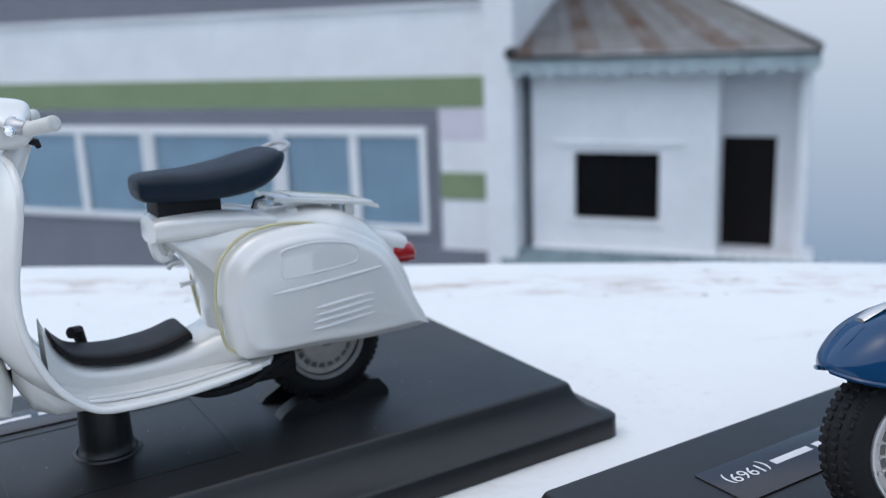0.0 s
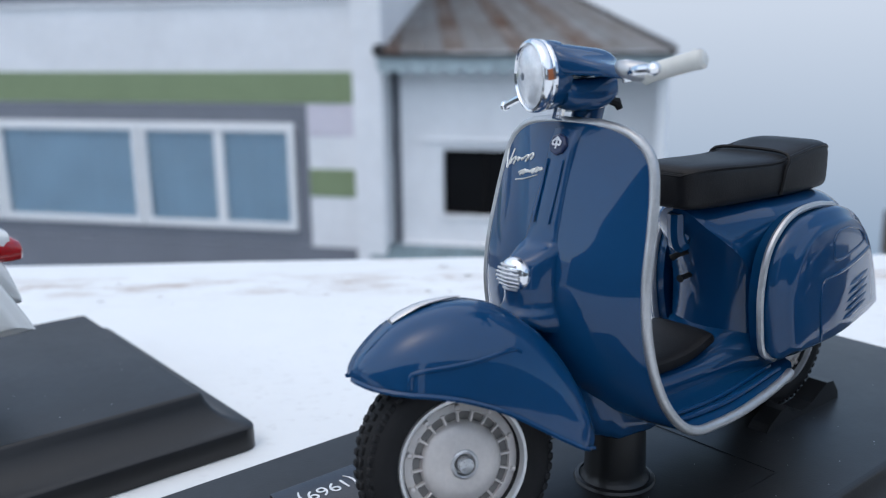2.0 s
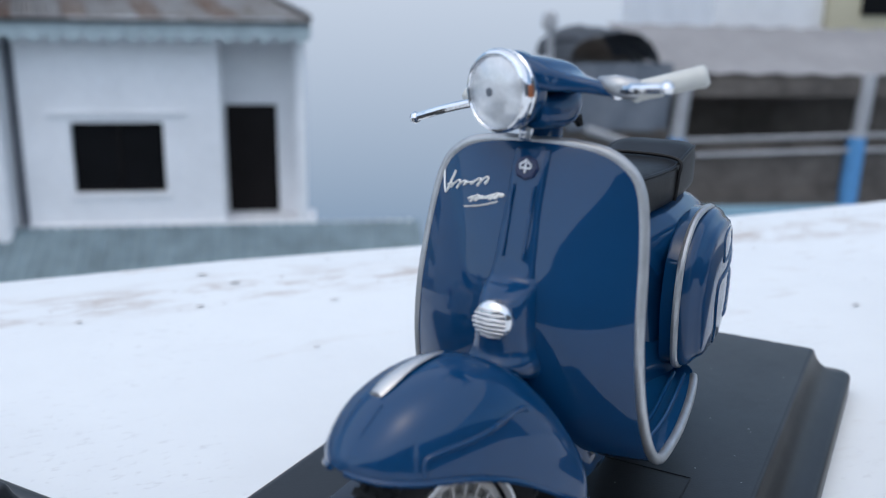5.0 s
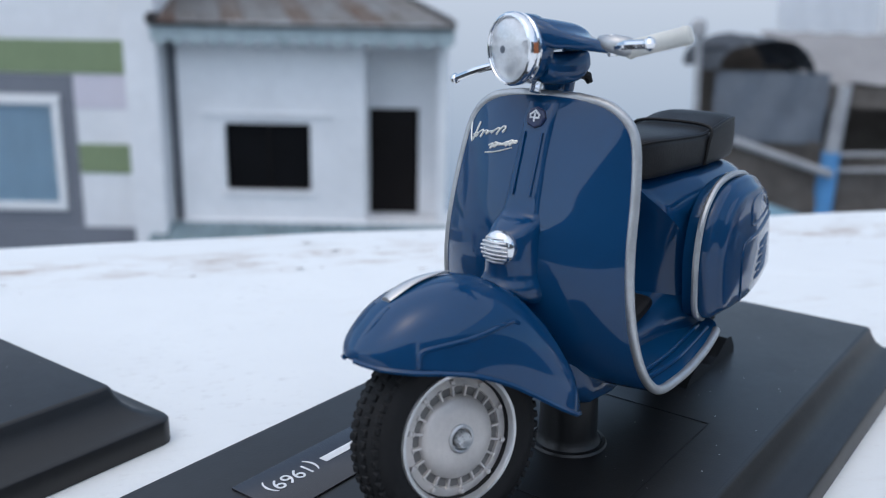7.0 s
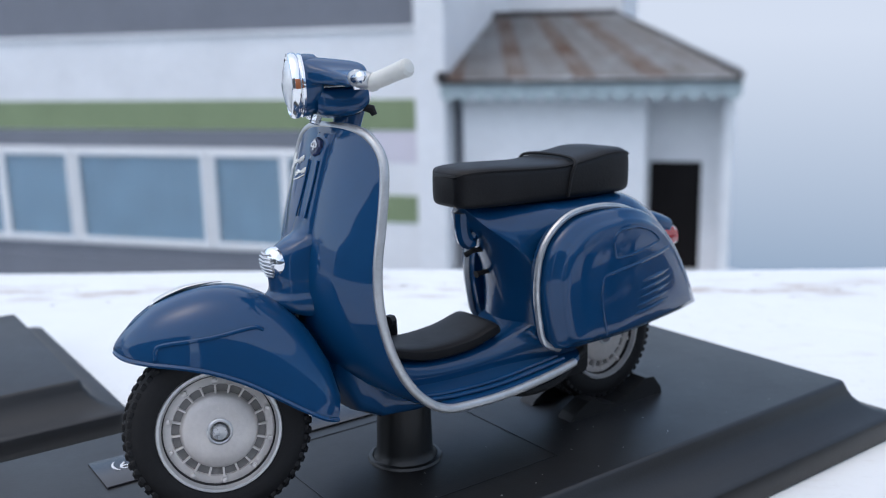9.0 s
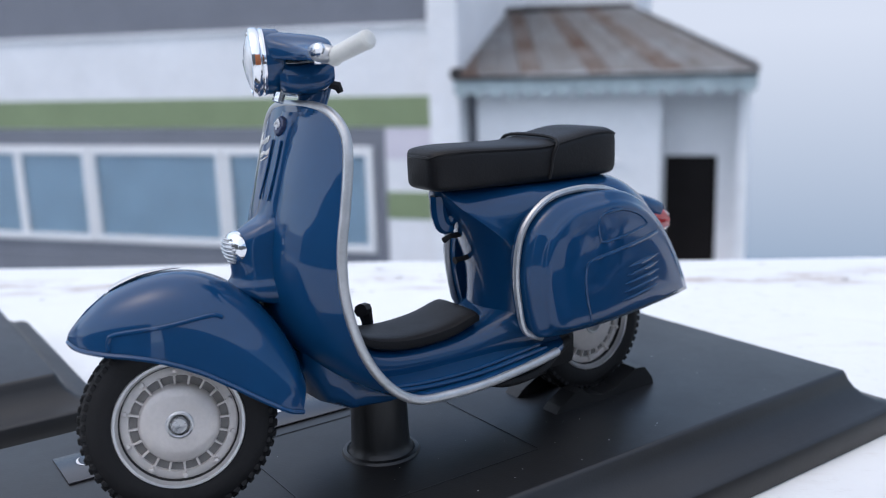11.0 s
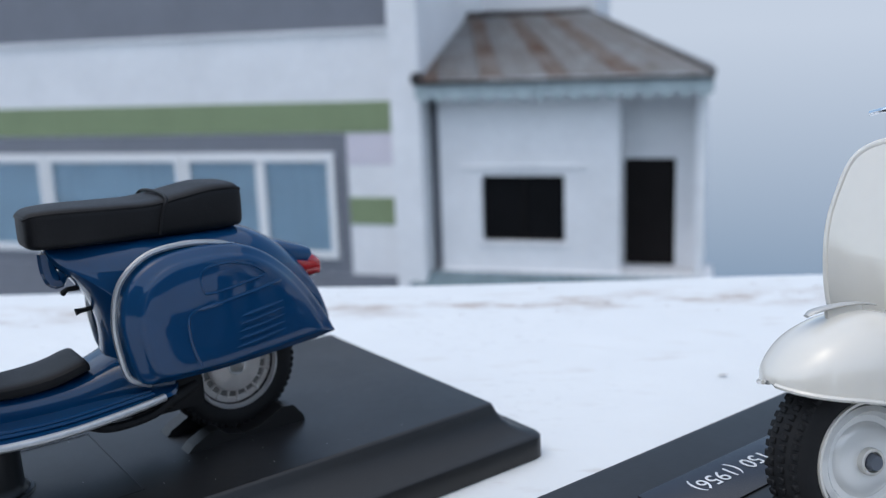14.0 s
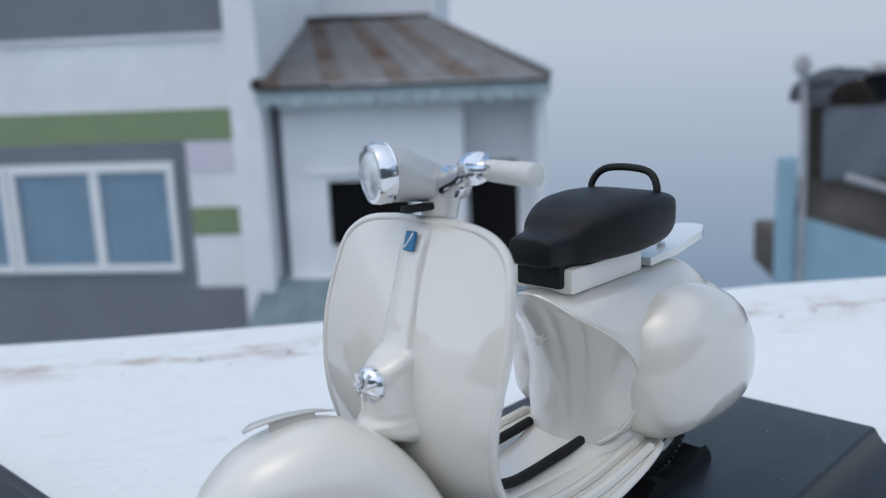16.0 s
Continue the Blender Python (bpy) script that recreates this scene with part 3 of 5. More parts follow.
# ---- the models ----
def plinth(at, year, words):
    """Stepped black plinth with a cove edge; at is the front hub's foot on its top."""
    p = thing("display_plinth", "black plastic display plinth with moulded edge and name plate", "plinth", at, 53.5, "plinths under the models")
    # outline offset out and down: flat top, cove, lip
    X0, X1, Y0, Y1 = -31.0, 107.0, -22.3, 35.5
    prof = [(0.0, 0.0), (0.35, -0.12), (0.6, -0.5), (1.0, -1.6), (1.8, -3.0), (3.0, -4.2), (4.6, -5.1), (6.2, -5.6), (6.9, -5.75), (7.2, -6.1), (7.25, -9.9)]
    rows = []
    for o, z in prof:
        r = 0.8 + o * 0.25
        ring = []
        for cx, cy, a0 in ((X1 + o - r, Y1 + o - r, 0), (X0 - o + r, Y1 + o - r, 90), (X0 - o + r, Y0 - o + r, 180), (X1 + o - r, Y0 - o + r, 270)):
            for q in range(4):
                a = radians(a0 + 30 * q)
                ring.append((cx + r * math.cos(a), cy + r * math.sin(a), z))
        rows.append(ring)
    part("body", grid(rows, True, True), PLASTIC, p)
    # raised name plate, its lettering upside down to this side
    plate = part("name_plate", box(-10.6, 62, 16.6, 26.4, -0.2, 0.3, 0.15), LABEL, p, "glossy dark name plate")
    size, x_end = (0.0034, 0.6) if len(year) < 8 else (0.0040, 14.6)
    cu = bpy.data.curves.new("year", "FONT")
    cu.body, cu.size, cu.extrude, cu.align_x, cu.align_y = year, size, 0.00003, "LEFT", "CENTER"
    t = bpy.data.objects.new("tmp_text", cu)
    me = bpy.data.meshes.new_from_object(t)
    bpy.data.objects.remove(t)
    me.name = "year_print"
    me.materials.clear()
    me.materials.append(PRINT)
    ob = new("year_print", me)
    ob.parent = plate
    ob["label"] = "white printed year"
    ob.matrix_basis = pose(x_end * MM, 0.0224, 0.00036, 0, 0, 180)
    bm = bmesh.new()
    x = x_end + 1.2
    for w in words:
        box(x, x + w, 21.7, 23.1, 0.3, 0.36, bm=bm)
        x += w + 1.3
    part("name_print", bm, PRINT, plate, "white printed name", smooth=False)
    # post under the floor and cradle for the rear wheel
    part("post", lathe([(4.9, 0.0), (4.7, 0.4), (4.3, 0.9), (4.15, 1.8), (3.9, 11.2)], 28, "z", (28.2, 0, 0)), PLASTIC, p, "round black support post")
    part("post_flange", lathe([(5.6, 0.0), (5.4, 0.35), (4.9, 0.5), (4.6, 0.2)], 28, "z", (28.2, 0, 0)), PLASTIC, p)
    for sy in (-1, 1):
        out = [(56, 0.0), (57, 1.0), (60, 2.6), (61.5, 2.8), (63, 1.6), (66, 0.9), (69, 1.4), (73.5, 3.6), (75.5, 3.4), (77.3, 1.2), (77.6, 0.0)]
        bm = grid([[(x, sy * 3.1, z) for x, z in out], [(x, sy * 6.3, z) for x, z in out]], True, True)
        part("wheel_cradle", bm, PLASTIC, p, smooth=False)
    bm = bmesh.new()
    for x0, x1, y0, y1 in ((12, 46, -14, -13.8), (12, 46, 13.8, 14), (12, 12.2, -13.8, 13.8), (45.8, 46, -13.8, 13.8)):
        box(x0, x1, y0, y1, 0.0, 0.09, bm=bm)
    part("moulding_line", bm, PLASTIC, p, smooth=False)
    return p


def open_lathe(profile, n, m):
    rows = [[(r * math.cos(2 * math.pi * q / n), a, r * math.sin(2 * math.pi * q / n)) for q in range(n)] for r, a in profile]
    return turned(grid(rows, True), m)


def wheel(parent, at, rim_mat, disc_mat, spoked, turn=None, tread=True, nut=True):
    """Tyre, rim, hub nut. turn: a matrix that steers it."""
    m = (turn or Matrix()) @ Matrix.Translation(at)
    prof = [(7.0, -2.3), (8.0, -2.85), (9.4, -3.1), (10.7, -2.75), (11.45, -1.8), (11.65, 0), (11.45, 1.8), (10.7, 2.75), (9.4, 3.1), (8.0, 2.85), (7.0, 2.3), (6.8, 0)]
    tyre = part("tyre", open_lathe(prof + prof[:1], 56, m), RUBBER, parent, "black rubber tyre")
    if tread:
        bm = bmesh.new()
        for q in range(56):
            a = 2 * math.pi * q / 56
            for yy, ww, da in ((-2.3, 0.5, 0.0), (-0.95, 0.5, 0.06), (0.95, 0.5, 0.0), (2.3, 0.5, 0.06)):
                own = bmesh.new()
                r = 11.6 if abs(yy) < 1.5 else 11.0
                box(-0.42, 0.42, yy - ww, yy + ww, r - 0.4, r + 0.26, 0.12, 1, bm=own)
                turned(own, Matrix.Rotation(a + da, 4, "Y"))
                tmp = bpy.data.meshes.new("tmp")
                own.to_mesh(tmp)
                own.free()
                bm.from_mesh(tmp)
                bpy.data.meshes.remove(tmp)
        part("tread", turned(bm, m), RUBBER, tyre)
    rim = part("rim", open_lathe([(7.8, 2.3), (7.95, -2.6), (7.75, -3.05), (7.4, -3.05), (7.15, -2.6), (7.0, -1.7), (6.9, 1.6), (7.4, 2.3), (7.8, 2.3)], 56, m), rim_mat, parent, "rounded wheel rim")
    if spoked:
        part("disc", turned(lathe([(7.05, -1.2), (7.0, -1.8), (5.95, -2.0), (5.85, -1.6), (4.95, -1.5), (4.8, -2.15), (4.4, -2.5), (3.2, -2.7), (1.6, -2.8), (1.5, -2.3), (0.05, -2.3)], 56), m), disc_mat, parent, "dished silver wheel disc")
        # recess shade painted as a dark ring behind the spokes
        part("vent_ring", open_lathe([(5.86, -1.64), (4.9, -1.64)], 56, m), VENT, rim, "ring darkened as the shade between spokes")
        for q in range(20):
            own = bmesh.new()
            box(-0.14, 0.14, -2.15, -1.5, 4.55, 6.0, 0.06, 1, bm=own)
            box(-0.3, 0.3, -2.2, -1.7, 5.85, 6.08, 0.06, 1, bm=own)
            part("spoke", turned(own, m @ Matrix.Rotation(2 * math.pi * q / 20, 4, "Y")), disc_mat, rim)
        for q in range(10):
            a = 2 * math.pi * (q + 0.5) / 10
            part("rivet", turned(lathe([(0.46, -1.85), (0.46, -1.95), (0.34, -1.97), (0.3, -2.3), (0.05, -2.4)], 10, "y", (6.5 * math.cos(a), 0, 6.5 * math.sin(a))), m), disc_mat, rim)
    else:
        part("disc", turned(lathe([(7.05, -1.5), (6.8, -2.2), (6.1, -2.4), (5.8, -2.1), (5.5, -1.5), (4.9, -1.3), (4.5, -1.8), (3.8, -2.1), (1.8, -2.2), (0.05, -2.2)], 48), m), disc_mat, parent, "plain white wheel disc")
    part("hub_ring", turned(lathe([(1.7, -2.2), (1.68, -3.0), (1.5, -3.1), (1.3, -3.05), (1.25, -2.3)], 24), m), rim_mat, parent)
    if not nut:
        return
    part("hub_nut", turned(lathe([(1.05, -2.2), (1.0, -3.4), (0.85, -3.65), (0.5, -3.6), (0.05, -3.5)], 20), m), NUT if spoked else TARPGREY, parent, "round hub nut")


SHIELD = [((18.6, 49.3), (18.7, 49.3), 4.0), ((18.2, 48.9), (18.9, 48.7), 7.6), ((17.6, 47.7), (19.1, 47.2), 10.0), ((16.8, 45.8), (19.1, 45.2), 11.3),
          ((15.6, 42.5), (18.6, 42), 12.0), ((14.2, 38), (17.7, 37.5), 12.5), ((12.8, 33), (16.8, 32.7), 12.8), ((12.3, 28), (16.7, 27.6), 13.1),
          ((13.2, 23), (17.7, 22.5), 13.4), ((15.4, 18.6), (19.6, 18), 13.7), ((18.6, 15.2), (22.4, 14.5), 13.9), ((22.8, 13.0), (25.8, 12.4), 14.0),
          ((28, 12.2), (30.2, 11.9), 14.0), ((36, 12.1), (37, 11.8), 13.7), ((45, 12.6), (46, 12.3), 12.8), ((52, 13.1), (52.5, 12.9), 11.4), ((54.4, 13.3), (54.6, 13.1), 9.0)]


def shield_rows(wide=1.0, n=24, steps=4):
    flat = smooth_path([(*c, *e, w * (1 if wide == 1 else float(np.interp(c[1], [12, 13.2, 18, 23, 30, 37], [1, 0.97, 0.9, 0.93, 1.05, wide])))) for c, e, w in SHIELD], steps)
    rows, edge = [], []
    for cx, cz, ex, ez, w in flat:
        if wide != 1:
            k = float(np.interp(cz, [12.5, 19], [1.0, 0.4]))
            ex, ez = cx + (ex - cx) * k, cz + (ez - cz) * k
        row = []
        for i in range(n + 1):
            u = -1 + 2 * i / n
            f = abs(u) ** 2.4
            row.append((cx + (ex - cx) * f, w * u, cz + (ez - cz) * f))
        rows.append(row)
        edge.append((ex, w, ez))
    return rows, edge


def pod(side, outline, depth, taper):
    """A rear side cowl: rings that shrink as they come out. outline: (x, z); depth: out from the middle."""
    ring = smooth_path(outline + outline[:1], 5)[:-1]
    cx, cz = sum(p[0] for p in ring) / len(ring), sum(p[1] for p in ring) / len(ring)
    rows = []
    for s, d in depth:
        row = []
        for x, z in ring:
            px, pz = cx + (x - cx) * s, cz + (z - cz) * s
            row.append((px, side * d * taper(px), pz))
        rows.append(row)
    return grid(rows, True, True)


def scooter(kind, at, steer):
    B, W, C = kind == "B", kind == "W", kind == "C"
    paint = {"B": BLUE, "W": WHITE, "C": CREAM}[kind]
    label = {"B": "blue die-cast model scooter with black bench seat on a plinth", "W": "white die-cast model scooter with navy saddle and rear carrier",
             "C": "cream die-cast model scooter with round cowls and sprung saddle"}[kind]
    top = thing("model_scooter", label, "model scooter", at, 53.5, "scooter models in a row")
    # steering axis: leans back; turning to the right
    piv, ax = Vector((2.0, 0, 12.0)), Vector((17.5, 0, 40.0)).normalized()
    turn = Matrix.Translation(piv) @ Matrix.Rotation(radians(steer), 4, ax) @ Matrix.Translation(-piv)
    trim = TRIM if not C else CREAM
    # leg shield and floor in one pressing
    rows, edge = shield_rows(1.16 if C else 1.0)
    skin_rows = []
    for a, row in enumerate(rows):
        p, q = rows[max(a - 1, 0)][12], rows[min(a + 1, len(rows) - 1)][12]
        dx, dz = q[0] - p[0], q[2] - p[2]
        ln = math.hypot(dx, dz)
        nx, nz = -dz / ln * 0.35, dx / ln * 0.35
        skin_rows.append([(x - nx, y, z - nz) for x, y, z in row] + [(x + nx, y * 0.995, z + nz) for x, y, z in row[::-1]])
    bm = grid(skin_rows, True, True)
    tree = BVHTree.FromBMesh(bm)
    sh = part("leg_shield", bm, paint, top)
    line = [(x, -w, z) for x, w, z in edge[::-1]] + [(x, w, z) for x, w, z in edge]
    line = [p for p in line if p[0] < 52.5 or p[2] > 20]
    part("edge_trim", tube(line, 0.63 if B else 0.6, 10), trim if B else (WHITE if W else CREAM), sh, "silver edge trim" if B else "")
    for yy in (-11.6, -10.0, 10.0, 11.6) if not C else (-11.8, -9.2, 9.2, 11.8):
        part("floor_rib", tube(smooth_path([(24.5, yy, 13.2), (30, yy, 12.65), (38, yy, 12.6), (50, yy * 0.93, 13.35)]), 0.33 if not C else 0.75, 8), paint if not C else CREAM, sh)
    # raised spine down the front of the shield, swelling into the horn housing
    rows = []
    for x, z, w, d in smooth_path([(18.0, 48.6, 2.0, 0.7), (17.2, 46.5, 2.1, 1.0), (15.95, 42.5, 2.2, 1.0), (14.75, 38.8, 2.4, 1.0), (14.2, 37.0, 2.5, 1.0), (13.8, 35.7, 2.7, 1.3), (13.4, 34.9, 2.9, 2.7), (13.0, 33.6, 3.0, 4.0), (12.8, 31, 3.2, 4.3), (12.7, 28.8, 3.4, 4.2), (12.65, 27.6, 3.8, 4.9), (12.8, 26.4, 4.0, 4.2), (13.3, 25.4, 3.8, 2.4)], 5):
        rows.append([(x - d * max(0, math.cos(math.pi * (i / 16 - 0.5))) ** (0.3 if z > 36 else 0.42) - 0.35, w * (i / 8 - 1), z) for i in range(17)])
    part("horn_spine", grid(rows), paint, sh)
    hz = 32.3
    nose = Matrix.Translation((8.6, 0, hz)) @ Matrix.Rotation(radians(-6), 4, "Y") @ Matrix.Scale(0.93, 4)
    horn = part("horn_cover", turned(lathe([(2.25, 0.9), (2.3, 0.2), (2.1, -0.3), (1.5, -0.75), (0.8, -0.95), (0.05, -1.0)], 28, "x"), nose), CHROME, sh, "round chrome horn grille")
    if not C:
        for q in range(-3, 4):
            h = math.sqrt(max(0.1, 2.0 ** 2 - (q * 0.52) ** 2))
            part("rib", turned(tube([(-0.55 - 0.35 * (1 - (q / 3.6) ** 2), -h, q * 0.52), (-0.85 - 0.35 * (1 - (q / 3.6) ** 2), 0, q * 0.52), (-0.55 - 0.35 * (1 - (q / 3.6) ** 2), h, q * 0.52)], 0.17, 6), nose), SILVER, horn)
    else:
        for q in range(9):
            a = 2 * math.pi * q / 9
            ca, sa = math.cos(a), math.sin(a)
            part("rib", turned(tube([(-0.95, 0.35 * ca, 0.35 * sa), (-0.85, 1.1 * ca, 1.1 * sa), (-0.35, 2.05 * ca, 2.05 * sa)], [0.12, 0.26, 0.3], 6), nose), SILVER, horn)
    # badge, and script as plain strokes
    if B:
        bm = lathe([(1.3, 0.3), (1.3, -0.12), (1.1, -0.25), (0.05, -0.28)], 8, "x")
        bd = part("badge", turned(bm, Matrix.Translation((15.85, 0, 46.9)) @ Matrix.Rotation(radians(18), 4, "Y")), NAVY, sh, "small dark badge with white mark", smooth=False)
        part("mark", turned(tube([(-0.1, -0.55, -0.15), (-0.1, -0.62, 0.25), (-0.1, -0.2, 0.55), (-0.1, 0, 0.75), (-0.1, 0.2, 0.55), (-0.1, 0.62, 0.25), (-0.1, 0.55, -0.15), (-0.1, 0.0, -0.1), (-0.1, -0.55, -0.15)], 0.13, 6), Matrix.Translation((15.6, 0, 47.0)) @ Matrix.Rotation(radians(18), 4, "Y")), PRINT, bd)
        part("mark", turned(tube([(-0.1, 0, -0.6), (-0.1, 0, 0.5)], 0.12, 6), Matrix.Translation((15.6, 0, 47.0)) @ Matrix.Rotation(radians(18), 4, "Y")), PRINT, bd)
        # flowing script: two wavy strokes on the shield's right half
        def on_shield(y, z):
            hit = tree.ray_cast(Vector((0, y, z)), Vector((1, 0, 0)))[0]
            return (hit.x - 0.06, y, z)

        for y0, y1, z0, rise, amp, nn in ((10.0, 4.4, 43.7, 1.3, 0.5, 6), (6.6, 2.4, 42.8, 0.9, 0.36, 7)):
            pts = []
            for q in range(nn * 10 + 1):
                s = q / (nn * 10)
                a = s * nn * 2 * math.pi
                pts.append(on_shield(y0 + (y1 - y0) * s - 0.34 * math.sin(a) + 0.2 * math.cos(a), z0 + rise * s + amp * (0.65 + 0.4 * math.sin(1.7 * a / nn + 0.9 * nn)) * math.sin(a)))
            part("script", tube(pts, 0.125, 6), GOLD, sh, "polished metal script")
        part("script", tube([on_shield(*p) for p in smooth_path([(11.0, 45.1), (10.7, 43.8), (10.3, 42.9), (9.8, 43.9), (9.2, 45.4)], 5)], 0.14, 5), GOLD, sh, "polished metal script")
        part("script", tube([on_shield(*p) for p in smooth_path([(7.2, 41.9), (5.2, 42.3), (3.0, 43.0)], 5)], 0.1, 5), GOLD, sh, "polished metal script")
        for yy in (-1, 1):
            part("groove_line", tube([(x - 1.2, yy * 1.2, z) for x, z in smooth_path([(16.55, 45.2), (15.6, 42.0), (14.5, 38.8), (14.2, 37.9)], 4)], 0.16, 6), paint, sh)
    elif C:
        t2 = Matrix.Translation((15.85, -0.3, 47.5)) @ Matrix.Rotation(radians(18), 4, "Y")
        bd = part("badge", turned(box(-0.3, 0.2, -0.75, 0.75, -1.15, 1.15, 0.15), t2), BADGEBLUE, sh, "small blue rectangular badge", smooth=False)
        part("mark", turned(tube([(-0.35, 0.45, -0.8), (-0.35, -0.1, 0.1), (-0.35, -0.5, 0.9)], 0.1, 5), t2), PRINT, bd)
    # front fender
    ST = [((-11.75, 23.7), (-11.7, 23.5), 0.35), ((-11.3, 24.6), (-11.1, 23.1), 2.2), ((-9.8, 26.2), (-9.8, 22.6), 4.3), ((-6.8, 28.5), (-7.2, 22.0), 6.1), ((-3, 29.9), (-4, 21.4), 7.1), ((1.0, 30.4), (-0.5, 20.4), 7.6),
          ((5, 29.7), (3.5, 18.6), 7.8), ((8.9, 27.4), (7, 16.4), 7.9), ((12.2, 23.8), (10, 14.4), 7.9), ((14.6, 19.3), (12.8, 12.7), 7.6), ((15.6, 15.6), (14.6, 12.0), 6.4)]
    if C:
        ST = [((c[0], c[1] - 0.3), (l[0], l[1] - 0.4 + 0.03 * max(0, l[0])), w * 1.04) for c, l, w in ST]
    rows = []
    for cx, cz, lx, lz, w in smooth_path([(*c, *l, w) for c, l, w in ST], 5):
        row = []
        for i in range(25):
            a = math.pi * (i / 24 - 0.5)
            up = max(0.0, math.cos(a)) ** 0.75
            row.append((lx + (cx - lx) * up, w * math.copysign(abs(math.sin(a)) ** 0.8, math.sin(a)), lz + (cz - lz) * up))
        rows.append(row)
    mid = Vector((1.0, 0, 14.0))
    bm = grid([row + [tuple(Vector(p) + (mid - Vector(p)) * 0.045) for p in row[::-1]] for row in rows], True, True)
    ftree = BVHTree.FromBMesh(bm)
    fen = part("front_fender", turned(bm, turn), paint, top)
    for sy in (-1, 1):
        low_edge = [(lx, sy * w * 1.01, lz) for cx, cz, lx, lz, w in smooth_path([(*c, *l, w) for c, l, w in ST], 5)]
        part("rolled_edge", turned(tube(low_edge[2:], 0.32, 6), turn), paint, fen)
        if not C:
            pts = []
            for x, z in smooth_path([(-6.6, 22.5), (-6.5, 23.6), (-5.5, 24.2), (0, 24.5), (5.0, 25.1), (6.4, 24.7)], 4):
                hit = ftree.ray_cast(Vector((x, sy * 20, z)), Vector((0, -sy, 0)))[0]
                if hit:
                    pts.append((x, hit.y, z))
            part("pressed_line", turned(tube(pts, 0.28, 8), turn), paint, fen)
    if C:
        out = []
        for x, z, w in smooth_path([(-5.6, 30.3, 0.5), (-4.4, 30.75, 0.85), (-1.2, 31.0, 0.8), (2.0, 30.85, 0.6), (4.6, 30.3, 0.3)], 4):
            out.append([(x, w * math.cos(a), z + 0.35 * w * math.sin(a)) for a in [2 * math.pi * q / 10 for q in range(10)]])
        part("fender_crest", turned(grid(out, True, True), turn), LAMPSHELL, fen, "dull silver fender crest")
        part("crest_foot", turned(box(-2.8, 2.4, -0.35, 0.35, 28.6, 31.0, 0.2), turn), CREAM, fen)
    else:
        for yy in (-1.5, 1.5) if B else ():
            part("pressed_line", turned(tube(smooth_path([(-10.7, yy * 0.7, 24.9), (-8.9, yy, 26.75), (-6.9, yy, 28.25)], 4), 0.25, 6), turn), paint, fen)
        out = []
        for x, z, w in smooth_path([(-6.4, 28.85, 0.9), (-4.8, 29.6, 1.1), (-2.4, 30.35, 0.85), (0.4, 30.65, 0.5), (2.2, 30.6, 0.2)], 4):
            out.append([(x, w * math.cos(a), z + 0.35 * w * math.sin(a)) for a in [2 * math.pi * q / 8 for q in range(8)]])
        part("fender_crest", turned(grid(out, True, True), turn), SILVER, fen, "pale metal fender crest")
    wheel(thing_part("front_wheel", top), (0, 0, 11.9), CREAM if C else SILVER, WHITE if C else WHEELGREY, not C, turn)
    wheel(thing_part("rear_wheel", top), (0, 0, 0), CREAM if C else SILVER, WHITE if C else WHEELGREY, not C, Matrix.Translation((67.2, 0, 11.7)) @ Matrix.Scale(0.97, 4), nut=False)
    # fork and column
    part("fork", turned(tube([(3.5, 4.6, 12), (9, 4.4, 22), (15, 1.0, 32)], [1.6, 1.5, 1.2], 12), turn), SILVER if B else paint, top)
    part("column", tube([(12.5, 0, 30), (20.4, 0, 49), (21.6, 0, 52)], [1.9, 1.9, 1.8], 16), paint, top)
    # headset
    hs = thing_part("headset", top)
    if not C:
        lc = Vector((13.9, 0.5, 55.0))
        # upper shell: one casting that spreads into both wings
        half = [(0, 14.7, 23.4, 58.7, 54.5), (1.4, 14.7, 23.4, 58.55, 54.5), (2.6, 14.8, 23.2, 58.0, 54.5), (3.4, 15.2, 22.9, 57.4, 54.5), (4.0, 15.9, 22.7, 57.0, 54.4), (4.8, 17.2, 22.5, 56.6, 54.2), (6.2, 18.5, 22.4, 56.1, 53.9), (8.0, 19.3, 22.4, 55.6, 53.5), (9.6, 19.9, 22.4, 54.9, 53.2)]
        secs = [(-q[0], *q[1:]) for q in half[:0:-1]] + half
        rows = []
        for y, x0, x1, zt, zb in smooth_path(secs, 3):
            ring = []
            for q in range(24):
                c, d = math.cos(2 * math.pi * q / 24), math.sin(2 * math.pi * q / 24)
                x = (x0 + x1) / 2 + (x1 - x0) / 2 * math.copysign(abs(c) ** 0.45, c)
                z = (zt + zb) / 2 + (zt - zb) / 2 * math.copysign(abs(d) ** 0.45, d)
                ring.append((x, y, z - max(0, 0.14 * (x - 15)) * (z > zb + 0.8)))
            rows.append(ring)
        part("upper_shell", turned(grid(rows, True, True), turn), paint, hs)
        part("lamp_bowl", turned(lathe([(4.0, 0.4), (4.05, 1.6), (3.95, 2.8), (3.6, 3.2), (2.6, 3.6)], 36, "x", lc), turn), paint, hs)
        rows = [ringsec(x, 54.35, zb, w, 3.6, 24) for x, zb, w in smooth_path([(16.4, 51.3, 2.8), (17.4, 50.7, 3.1), (20.0, 50.4, 3.1), (22.0, 50.8, 2.9), (23.2, 51.8, 2.5)], 3)]
        part("lower_shell", turned(grid(rows, True, True), turn), paint, hs)
